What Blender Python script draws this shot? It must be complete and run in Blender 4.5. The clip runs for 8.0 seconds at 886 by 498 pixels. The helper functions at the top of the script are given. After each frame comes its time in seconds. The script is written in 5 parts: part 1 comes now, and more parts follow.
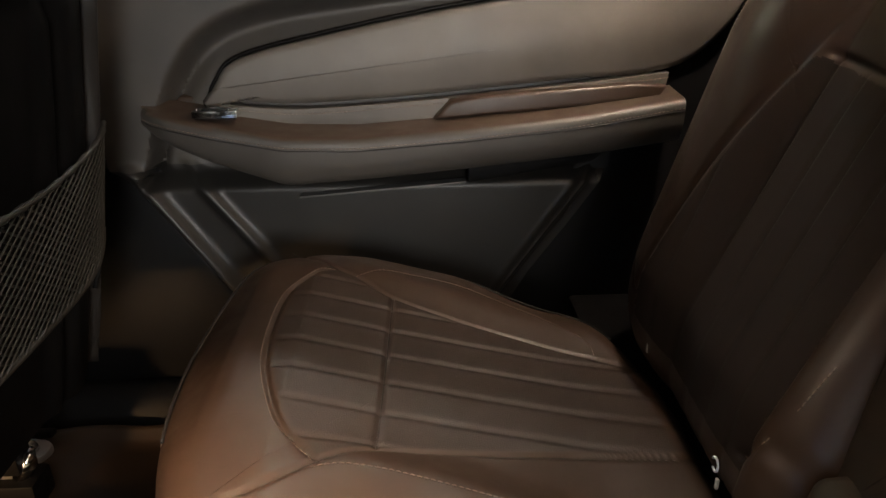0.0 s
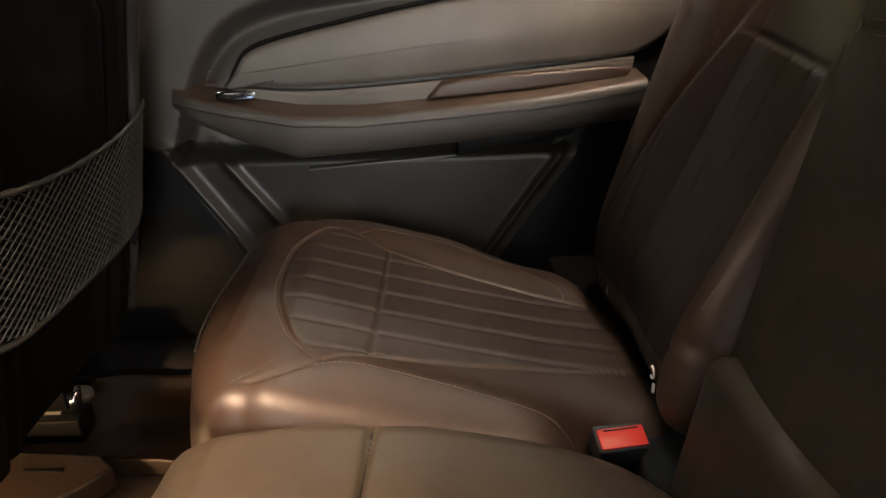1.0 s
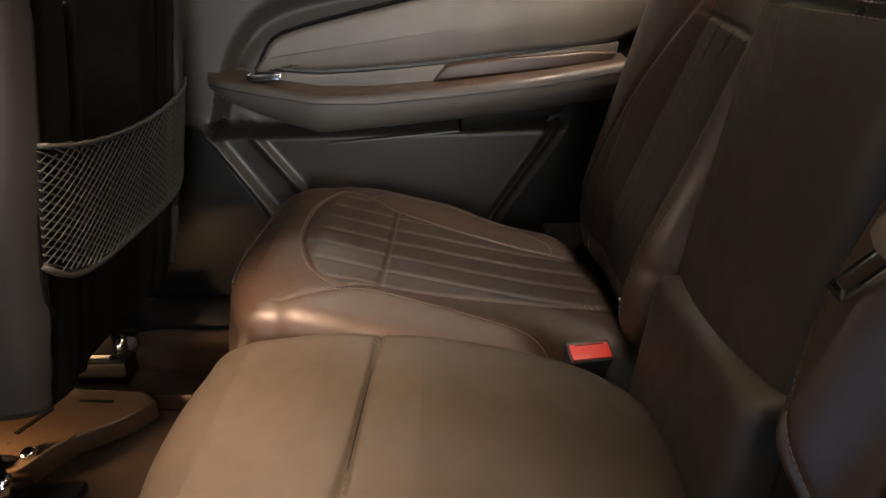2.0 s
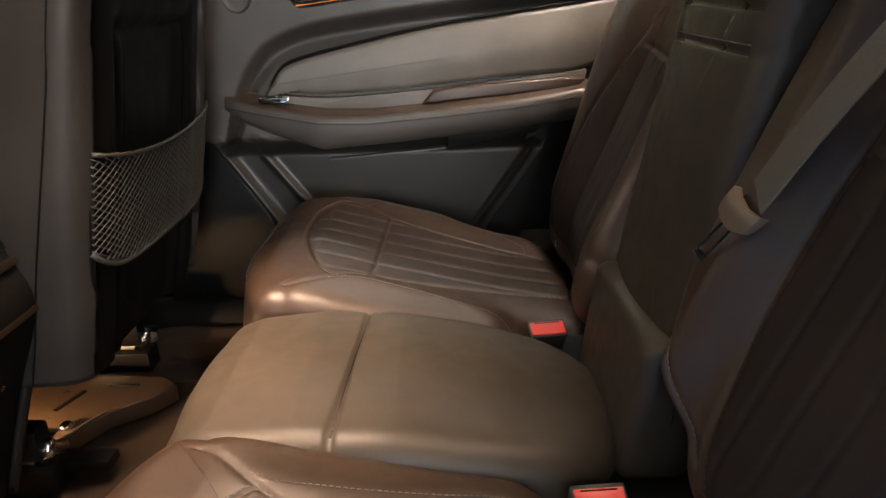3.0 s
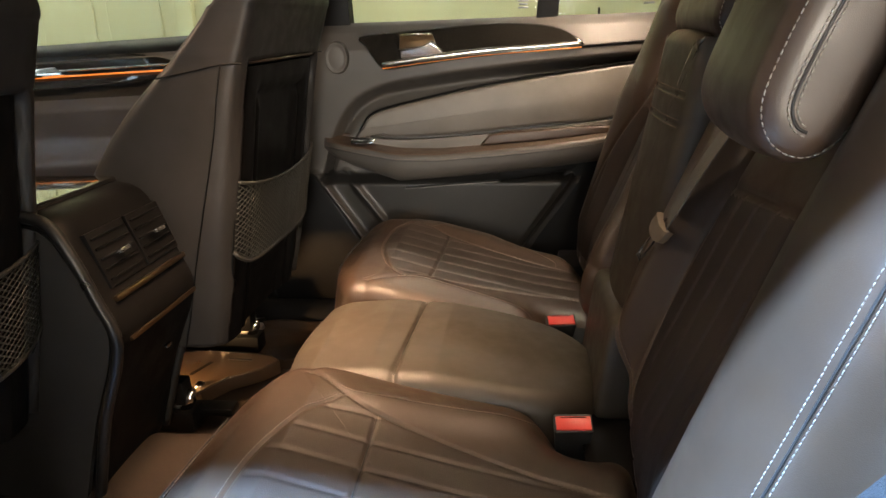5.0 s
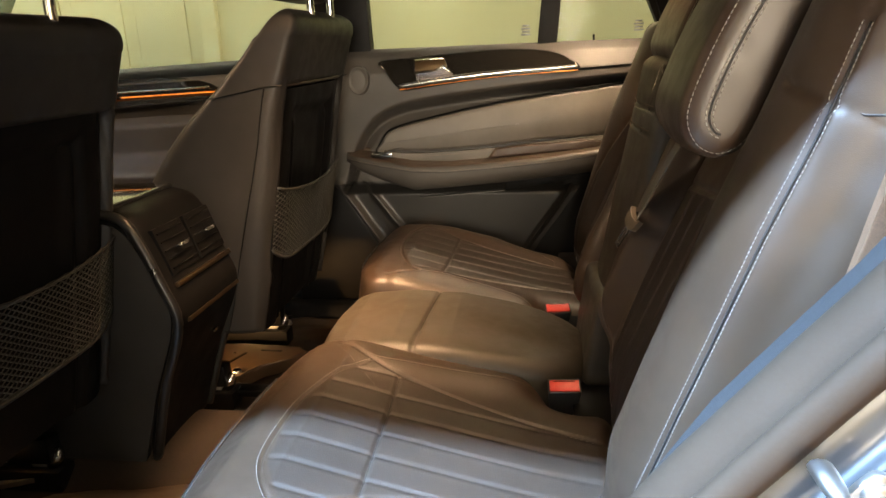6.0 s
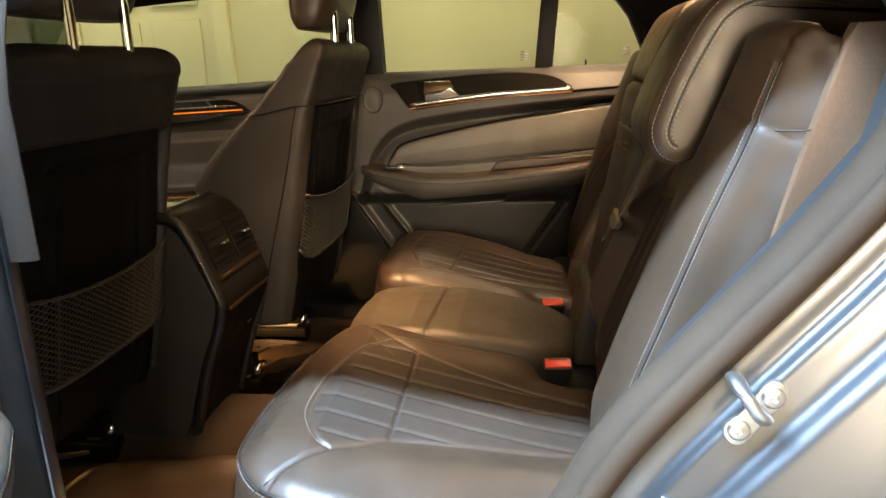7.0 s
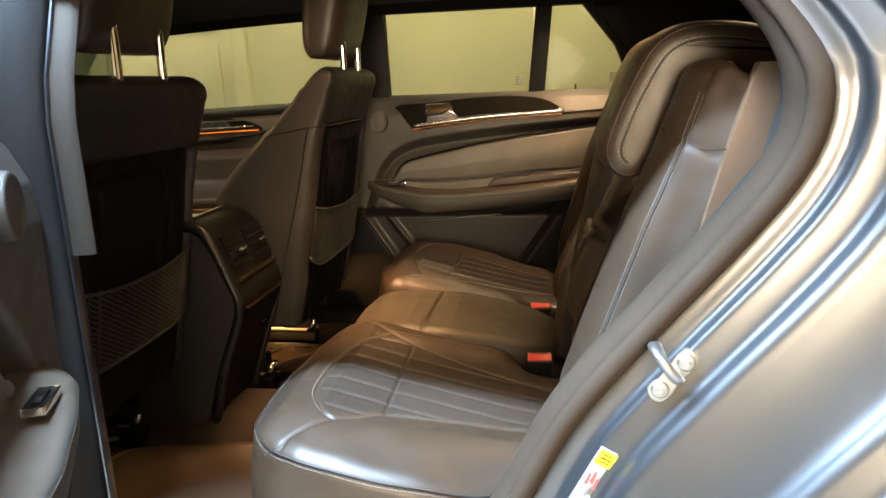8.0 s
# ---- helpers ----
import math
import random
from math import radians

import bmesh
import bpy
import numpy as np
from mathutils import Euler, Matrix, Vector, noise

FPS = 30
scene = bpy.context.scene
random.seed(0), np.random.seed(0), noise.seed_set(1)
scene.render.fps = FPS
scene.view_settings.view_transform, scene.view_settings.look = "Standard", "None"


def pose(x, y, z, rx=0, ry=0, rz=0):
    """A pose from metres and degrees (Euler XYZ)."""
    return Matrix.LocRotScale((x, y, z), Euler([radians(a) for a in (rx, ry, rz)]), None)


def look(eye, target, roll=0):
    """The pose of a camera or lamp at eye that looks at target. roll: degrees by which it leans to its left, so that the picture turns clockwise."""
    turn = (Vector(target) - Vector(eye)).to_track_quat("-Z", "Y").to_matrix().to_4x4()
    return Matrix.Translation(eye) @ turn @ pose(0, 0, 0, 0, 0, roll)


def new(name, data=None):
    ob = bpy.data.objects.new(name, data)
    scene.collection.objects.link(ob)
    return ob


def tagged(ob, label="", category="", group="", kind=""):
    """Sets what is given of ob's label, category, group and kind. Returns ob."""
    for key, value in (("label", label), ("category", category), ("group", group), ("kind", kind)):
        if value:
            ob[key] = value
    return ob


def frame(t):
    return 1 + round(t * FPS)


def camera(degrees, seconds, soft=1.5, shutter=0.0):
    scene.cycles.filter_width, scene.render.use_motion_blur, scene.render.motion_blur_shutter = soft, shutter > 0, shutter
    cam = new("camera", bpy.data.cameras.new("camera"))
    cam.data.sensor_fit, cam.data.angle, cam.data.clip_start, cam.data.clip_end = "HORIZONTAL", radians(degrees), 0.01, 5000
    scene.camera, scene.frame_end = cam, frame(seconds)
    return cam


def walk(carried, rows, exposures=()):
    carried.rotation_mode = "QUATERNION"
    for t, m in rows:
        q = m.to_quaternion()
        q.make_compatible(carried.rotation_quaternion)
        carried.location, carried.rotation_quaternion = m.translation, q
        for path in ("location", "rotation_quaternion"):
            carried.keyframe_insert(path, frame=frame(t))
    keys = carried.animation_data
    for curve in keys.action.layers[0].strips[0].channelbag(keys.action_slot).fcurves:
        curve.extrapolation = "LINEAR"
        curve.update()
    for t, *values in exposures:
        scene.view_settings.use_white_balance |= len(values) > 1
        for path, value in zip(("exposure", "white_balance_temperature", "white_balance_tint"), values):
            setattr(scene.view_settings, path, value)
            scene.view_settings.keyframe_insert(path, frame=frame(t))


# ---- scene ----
cam = camera(65.2, 8.0)
PATH = [
    (0, (-0.018, 0.015, 1.285), (0.054, 1.844, 0.483), -0.6),
    (0.5, (-0.004, -0.061, 1.299), (0.033, 1.767, 0.487), -1.8),
    (1, (0.011, -0.137, 1.276), (0.043, 1.702, 0.49), -1.3),
    (1.5, (0.016, -0.216, 1.258), (0.021, 1.623, 0.47), -1.3),
    (3, (0.064, -0.456, 1.282), (0.037, 1.414, 0.575), -1.8),
    (3.5, (0.071, -0.544, 1.292), (0.027, 1.334, 0.604), -1.5),
    (4, (0.079, -0.607, 1.307), (-0.01, 1.277, 0.641), -1.4),
    (4.5, (0.106, -0.69, 1.318), (-0.04, 1.197, 0.672), -1.5),
    (5, (0.135, -0.78, 1.359), (-0.11, 1.106, 0.74), -2.1),
    (6.5, (0.159, -1.075, 1.376), (-0.119, 0.831, 0.837), -2.4),
    (7, (0.159, -1.168, 1.387), (-0.111, 0.745, 0.871), -2.2),
    (7.5, (0.186, -1.229, 1.391), (-0.089, 0.69, 0.901), -2.1),
    (8, (0.218, -1.327, 1.4), (-0.084, 0.595, 0.937), -2.2),
]
walk(cam, [(t, look(eye, target, roll)) for t, eye, target, roll in PATH],
     exposures=[(0.0, 0.0, 6200, 10), (1.5, 0.15, 6100, 10), (3.0, 0.4, 5950, 10), (4.5, 0.5, 6350, 10), (6.5, 0.3, 8700, 11), (8.0, 0.08, 9800, 12)])

# ---- light ----
world = bpy.data.worlds.new("world")
scene.world = world
world.use_nodes = True
world.node_tree.nodes["Background"].inputs[0].default_value = (0.5, 0.52, 0.55, 1)
world.node_tree.nodes["Background"].inputs[1].default_value = 0.02


def area(name, place, aim, size, size_y, watts, color, wide=180):
    data = bpy.data.lights.new(name, "AREA")
    data.shape, data.size, data.size_y = "RECTANGLE", size, size_y
    data.energy, data.color = watts, color
    data.spread = radians(wide)
    ob = new(name, data)
    ob.matrix_world = look(place, aim)
    return ob


COOL, HALL, WARM = (0.29, 0.55, 1.0), (1.0, 0.92, 0.80), (1.0, 0.75, 0.53)
# the tubes under the hall's ceiling run along the car
TUBES = [(-3.6, -1.15, 60, COOL), (-1.00, -1.15, 850, COOL), (-2.6, -3.4, 28, HALL), (0.1, -3.4, 28, HALL), (2.8, -3.4, 28, HALL), (-2.6, 2.55, 21, HALL), (0.1, 2.55, 21, HALL), (2.8, 2.55, 21, HALL)]
for tx, ty, power, shade in TUBES:
    area("tube_light", (tx, ty, 3.05), (tx, ty + 0.001, 0), 1.9, 0.10, power, shade, 105 if shade is COOL else 180)
# added side light from an assumed, unseen window opening behind the open door
area("assumed_window_light", (0.9, -5.25, 1.75), (0.9, 0, 1.45), 1.4, 1.4, 240, (1.0, 0.93, 0.84))
# warm light strip across the headliner behind the headrests, footwell lamps under the front seats
area("roof_strip_light", (0.62, 0.25, 1.652), (0.52, 0.2501, 0.5), 0.07, 0.62, 5.5, (1.0, 0.70, 0.46), 135)
area("reading_light", (0.36, 0.84, 1.645), (0.20, 1.02, 1.10), 0.05, 0.10, 3.0, (1.0, 0.78, 0.58), 95)
area("dome_light", (-0.24, 0.25, 1.690), (-0.30, 0.2501, 0.5), 0.11, 0.22, 4.0, (1.0, 0.65, 0.40), 56)
# assumed lamp, added out of view to brighten the front door and headrests
area("assumed_front_light", (-1.02, 0.25, 1.668), (-1.02, 0.2501, 0.5), 0.06, 0.16, 6.5, (1.0, 0.74, 0.52), 172)
area("footwell_light", (-0.74, 0.44, 0.655), (-0.66, 0.50, 0.57), 0.03, 0.03, 3.6, (1.0, 0.58, 0.26))
area("footwell_light", (-0.86, 0.10, 0.655), (-0.78, 0.06, 0.56), 0.03, 0.03, 0.12, (1.0, 0.55, 0.2))


# ---- materials ----
def base(name, color, rough, metal=0.0, coat=0.0, spec=0.5):
    m = bpy.data.materials.new(name)
    m.use_nodes = True
    t = m.node_tree
    b = t.nodes["Principled BSDF"]
    b.inputs["Base Color"].default_value = (*color, 1)
    b.inputs["Roughness"].default_value = rough
    b.inputs["Metallic"].default_value = metal
    b.inputs["Coat Weight"].default_value = coat
    b.inputs["Coat Roughness"].default_value = 0.04
    b.inputs["Specular IOR Level"].default_value = spec
    return m, t, b


def coords(t, stretch=(1, 1, 1)):
    c = t.nodes.new("ShaderNodeTexCoord")
    mp = t.nodes.new("ShaderNodeMapping")
    mp.inputs["Scale"].default_value = stretch
    t.links.new(c.outputs["Object"], mp.inputs["Vector"])
    return mp.outputs["Vector"]


def noise_of(t, vec, scale, detail=3.0, rough=0.55):
    n = t.nodes.new("ShaderNodeTexNoise")
    n.inputs["Scale"].default_value, n.inputs["Detail"].default_value = scale, detail
    n.inputs["Roughness"].default_value = rough
    t.links.new(vec, n.inputs["Vector"])
    return n.outputs["Fac"]


def spread(t, fac, lo, hi, a=0.3, b=0.7):
    r = t.nodes.new("ShaderNodeMapRange")
    r.inputs["From Min"].default_value, r.inputs["From Max"].default_value = a, b
    r.inputs["To Min"].default_value, r.inputs["To Max"].default_value = lo, hi
    t.links.new(fac, r.inputs["Value"])
    return r.outputs["Result"]


def tint(t, color, fac):
    """The colour times a factor that varies."""
    v = t.nodes.new("ShaderNodeVectorMath")
    v.operation = "SCALE"
    v.inputs[0].default_value = color
    t.links.new(fac, v.inputs["Scale"])
    return v.outputs["Vector"]


def bump(t, b, height, strength, distance, prior=None):
    n = t.nodes.new("ShaderNodeBump")
    n.inputs["Strength"].default_value, n.inputs["Distance"].default_value = strength, distance
    t.links.new(height, n.inputs["Height"])
    if prior is not None:
        t.links.new(prior, n.inputs["Normal"])
    t.links.new(n.outputs["Normal"], b.inputs["Normal"])
    return n.outputs["Normal"]


def leather(name, color, rough=0.41, grain=620.0, deep=0.12, creases=0.06, spec=0.5):
    m, t, b = base(name, color, rough, spec=spec)
    v = coords(t)
    vor = t.nodes.new("ShaderNodeTexVoronoi")
    vor.feature = "DISTANCE_TO_EDGE"
    vor.inputs["Scale"].default_value = grain
    t.links.new(v, vor.inputs["Vector"])
    worn = noise_of(t, v, 9.0, 4.0)
    t.links.new(tint(t, color, spread(t, worn, 0.82, 1.2)), b.inputs["Base Color"])
    t.links.new(spread(t, noise_of(t, v, 34.0, 5.0), rough - 0.05, rough + 0.09), b.inputs["Roughness"])
    soft = bump(t, b, noise_of(t, coords(t, (1, 1.7, 1)), 42.0, 5.0, 0.6), creases, 0.0022)
    bump(t, b, spread(t, vor.outputs["Distance"], 0, 1, 0.0, 0.25), deep, 0.0003, soft)
    return m


def plastic(name, color, rough, grain=900.0, deep=0.25, spec=0.5):
    m, t, b = base(name, color, rough, spec=spec)
    v = coords(t)
    t.links.new(tint(t, color, spread(t, noise_of(t, v, 6.0, 5.0), 0.85, 1.15)), b.inputs["Base Color"])
    t.links.new(spread(t, noise_of(t, v, 22.0, 6.0), rough - 0.06, rough + 0.08), b.inputs["Roughness"])
    bump(t, b, noise_of(t, v, grain, 2.0), deep, 0.0004)
    return m


def weave(name, color, rough, scale, deep=0.5):
    m, t, b = base(name, color, rough, spec=0.25)
    v = coords(t)
    fine = noise_of(t, v, scale, 3.0, 0.7)
    t.links.new(tint(t, color, spread(t, fine, 0.6, 1.35)), b.inputs["Base Color"])
    bump(t, b, fine, deep, 0.0015)
    return m


def metal(name, color, rough):
    m, t, b = base(name, color, rough, metal=1.0)
    t.links.new(spread(t, noise_of(t, coords(t), 40.0, 5.0), max(0.02, rough - 0.015), rough + 0.02), b.inputs["Roughness"])
    return m


def paint(name, color, rough, coat=1.0, flakes=2500.0):
    m, t, b = base(name, color, rough, metal=0.9, coat=coat)
    v = coords(t)
    t.links.new(tint(t, color, spread(t, noise_of(t, v, flakes, 1.0), 0.97, 1.03)), b.inputs["Base Color"])
    t.links.new(spread(t, noise_of(t, v, 3.0, 2.0), rough - 0.015, rough + 0.02), b.inputs["Roughness"])
    return m


def wall_paint(name, color, rough=0.7):
    m, t, b = base(name, color, rough, spec=0.3)
    v = coords(t)
    t.links.new(tint(t, color, spread(t, noise_of(t, v, 0.9, 6.0), 0.9, 1.06)), b.inputs["Base Color"])
    bump(t, b, noise_of(t, v, 90.0, 4.0), 0.2, 0.002)
    return m


ESPRESSO = (0.034, 0.0195, 0.0118)
hide = leather("espresso_leather", ESPRESSO)
hide_insert = leather("perforated_insert_leather", (0.027, 0.0165, 0.0110), 0.5, 380.0, 0.3)
microfibre = weave("dark_microfibre", (0.022, 0.0140, 0.0098), 0.65, 1400.0, 0.25)
hide_plain = leather("smooth_leather", (0.029, 0.0215, 0.0138), 0.48)
hide_dark = leather("black_leather", (0.0185, 0.0168, 0.0155), 0.43, spec=0.2)
hide_door = leather("door_leather", (0.094, 0.084, 0.073), 0.46, 700.0)
hide_arm = leather("armrest_leather", (0.058, 0.040, 0.029), 0.42, 700.0)
soft_door = plastic("door_soft_plastic", (0.050, 0.0445, 0.039), 0.5)
hard_door = plastic("door_hard_plastic", (0.014, 0.0132, 0.0122), 0.42, spec=0.35)
strip_black = plastic("satin_black_plastic", (0.008, 0.0078, 0.0075), 0.33, spec=0.35)
shell_black = plastic("black_shell_plastic", (0.0045, 0.0043, 0.0042), 0.42, spec=0.07)
dark_trim = plastic("dark_trim_plastic", (0.0055, 0.0055, 0.0058), 0.45, spec=0.12)
grey_trim_dark = plastic("dark_grey_plastic", (0.022, 0.021, 0.020), 0.5)
grey_trim = plastic("grey_trim_plastic", (0.07, 0.068, 0.066), 0.42)
rubber = plastic("rubber_seal", (0.034, 0.022, 0.015), 0.75, 300.0, 0.4, spec=0.12)
headliner = weave("headliner_cloth", (0.018, 0.018, 0.019), 0.9, 700.0)
seal_cloth = weave("grey_flocked_seal", (0.025, 0.0185, 0.0140), 0.85, 900.0, 0.3)
carpet = weave("carpet", (0.019, 0.0120, 0.0075), 0.95, 420.0, 0.9)
cargo_cloth = weave("brown_trim_cloth", (0.115, 0.060, 0.034), 0.9, 1600.0, 0.3)
cover_plastic = plastic("brown_satin_plastic", (0.040, 0.025, 0.015), 0.32, 260.0, 0.3)
mat_rubber = plastic("floor_mat_rubber", (0.026, 0.0160, 0.0095), 0.40, 260.0, 0.5)
webbing = weave("belt_webbing", (0.085, 0.080, 0.070), 0.6, 900.0, 0.6)
thread = plastic("light_thread", (0.20, 0.18, 0.155), 0.6)
brown_thread = plastic("dark_thread", (0.16, 0.115, 0.085), 0.6)
cord = plastic("net_cord", (0.024, 0.0215, 0.017), 0.55)
red_plastic = plastic("red_plastic", (0.62, 0.035, 0.025), 0.35, 300.0, 0.1)
chrome = metal("chrome", (0.80, 0.79, 0.77), 0.10)
satin_chrome = metal("satin_chrome", (0.82, 0.80, 0.76), 0.24)
bronze_trim = metal("bronze_trim", (0.20, 0.135, 0.08), 0.30)
steel = metal("satin_steel", (0.50, 0.49, 0.47), 0.36)
gloss_trim, _t, _b = base("gloss_black_trim", (0.010, 0.009, 0.008), 0.06, coat=0.6)
_v = coords(_t, (1, 1, 6))
_t.links.new(tint(_t, (0.013, 0.0115, 0.0095), spread(_t, noise_of(_t, _v, 6.0, 2.0), 0.8, 1.15)), _b.inputs["Base Color"])
body_paint = paint("grey_metallic_paint", (0.106, 0.112, 0.122), 0.33, 0.5)
cream_wall = wall_paint("cream_wall_paint", (0.78, 0.71, 0.50))
cream_panel = wall_paint("cream_panel_paint", (0.74, 0.67, 0.47), 0.5)
ceiling_paint = wall_paint("ceiling_paint", (0.72, 0.70, 0.64))
concrete = wall_paint("floor_concrete", (0.30, 0.27, 0.23), 0.35)
yellow_ink = plastic("yellow_print", (0.75, 0.50, 0.03), 0.5)
red_ink = plastic("red_print", (0.55, 0.06, 0.05), 0.5)
white_ink = plastic("white_print", (0.75, 0.75, 0.74), 0.5)
grey_ink = plastic("grey_print", (0.22, 0.23, 0.24), 0.5)
pale_plastic = plastic("pale_buckle_plastic", (0.125, 0.092, 0.062), 0.45)
amber, _t, _b = base("amber_light_guide", (0.9, 0.3, 0.05), 0.4)
_b.inputs["Emission Color"].default_value = (1.0, 0.22, 0.03, 1)
_b.inputs["Emission Strength"].default_value = 0.35
tube_glow, _t, _b = base("lamp_diffuser", (0.9, 0.9, 0.9), 0.4)
_b.inputs["Emission Color"].default_value = (0.86, 0.93, 1.0, 1)
_b.inputs["Emission Strength"].default_value = 9.0
lens_glow, _t, _b = base("lamp_lens", (0.9, 0.8, 0.6), 0.4)
_b.inputs["Emission Color"].default_value = (1.0, 0.74, 0.50, 1)
_b.inputs["Emission Strength"].default_value = 6.0
assumed_sky_glow, _t, _b = base("daylight", (0.9, 0.9, 0.9), 0.6)
_b.inputs["Emission Color"].default_value = (0.9, 0.96, 1.0, 1)
_b.inputs["Emission Strength"].default_value = 2.0
dark_glass, _t, _b = base("dark_glass", (0.30, 0.33, 0.32), 0.0)
_b.inputs["Transmission Weight"].default_value = 1.0
_b.inputs["IOR"].default_value = 1.1
glass, _t, _b = base("tinted_glass", (0.58, 0.67, 0.55), 0.0)
_b.inputs["Transmission Weight"].default_value = 1.0
_b.inputs["IOR"].default_value = 1.1


# ---- building helpers ----
def thing(name, label, category, group="", kind="", at=(0, 0, 0)):
    ob = new(name)
    ob.location = at
    return tagged(ob, label, category, group, kind)


def finish(name, me, material, parent=None, label="", smooth=True):
    me.materials.append(material)
    if smooth:
        me.polygons.foreach_set("use_smooth", [True] * len(me.polygons))
    ob = new(name, me)
    if parent is not None:
        bpy.context.view_layer.update()
        ob.parent = parent
        ob.matrix_parent_inverse = parent.matrix_world.inverted()
    if label:
        ob["label"] = label
    return ob


def part(name, bm, material, parent=None, label="", smooth=True, angle=40):
    bmesh.ops.recalc_face_normals(bm, faces=bm.faces)
    if smooth:
        for e in bm.edges:
            if len(e.link_faces) == 2 and e.calc_face_angle(0) > radians(angle):
                e.smooth = False
    me = bpy.data.meshes.new(name)
    bm.to_mesh(me)
    bm.free()
    return finish(name, me, material, parent, label, smooth)


def raw(name, verts, faces, material, parent=None, label="", smooth=True):
    me = bpy.data.meshes.new(name)
    me.from_pydata([tuple(map(float, v)) for v in verts], [], faces)
    me.update()
    return finish(name, me, material, parent, label, smooth)


def spline(points, n, closed=False):
    """n points evenly along a smooth curve through the points."""
    p = np.array(points, float)
    k = len(p)
    segs = k if closed else k - 1
    out = []
    for i in range(segs):
        if closed:
            a, b, c, d = p[(i - 1) % k], p[i], p[(i + 1) % k], p[(i + 2) % k]
        else:
            b, c = p[i], p[i + 1]
            a = p[i - 1] if i else 2 * b - c
            d = p[i + 2] if i + 2 < k else 2 * c - b
        for s in np.linspace(0, 1, 24, endpoint=False):
            out.append(0.5 * (2 * b + (c - a) * s + (2 * a - 5 * b + 4 * c - d) * s * s + (3 * b - a - 3 * c + d) * s ** 3))
    out.append(p[0] if closed else p[-1])
    out = np.array(out)
    run = np.concatenate([[0], np.cumsum(np.linalg.norm(np.diff(out, axis=0), axis=1))])
    at = np.linspace(0, run[-1], n, endpoint=not closed)
    return np.stack([np.interp(at, run, out[:, j]) for j in range(out.shape[1])], 1)


def away(xy, line):
    """Distance of each point from a polyline in the plane."""
    best = np.full(len(xy), 9.0)
    for a, b in zip(line[:-1], line[1:]):
        d = b - a
        s = np.clip(((xy - a) @ d) / max(d @ d, 1e-12), 0, 1)
        best = np.minimum(best, np.linalg.norm(xy - a - s[:, None] * d, axis=1))
    return best


def frame_of(origin, u, v):
    """A plane's frame: u across, v up it, w out of it."""
    u, v = Vector(u).normalized(), Vector(v).normalized()
    w = u.cross(v)
    return Matrix(((u.x, v.x, w.x, origin[0]), (u.y, v.y, w.y, origin[1]), (u.z, v.z, w.z, origin[2]), (0, 0, 0, 1)))


def to_world(m, p):
    a = np.array(m)
    return np.asarray(p) @ a[:3, :3].T + a[:3, 3]


def grid_faces(rows, cols, wrap=False):
    f = []
    for i in range(rows - 1):
        for j in range(cols if wrap else cols - 1):
            k = (j + 1) % cols
            f.append((i * cols + j, i * cols + k, (i + 1) * cols + k, (i + 1) * cols + j))
    return f


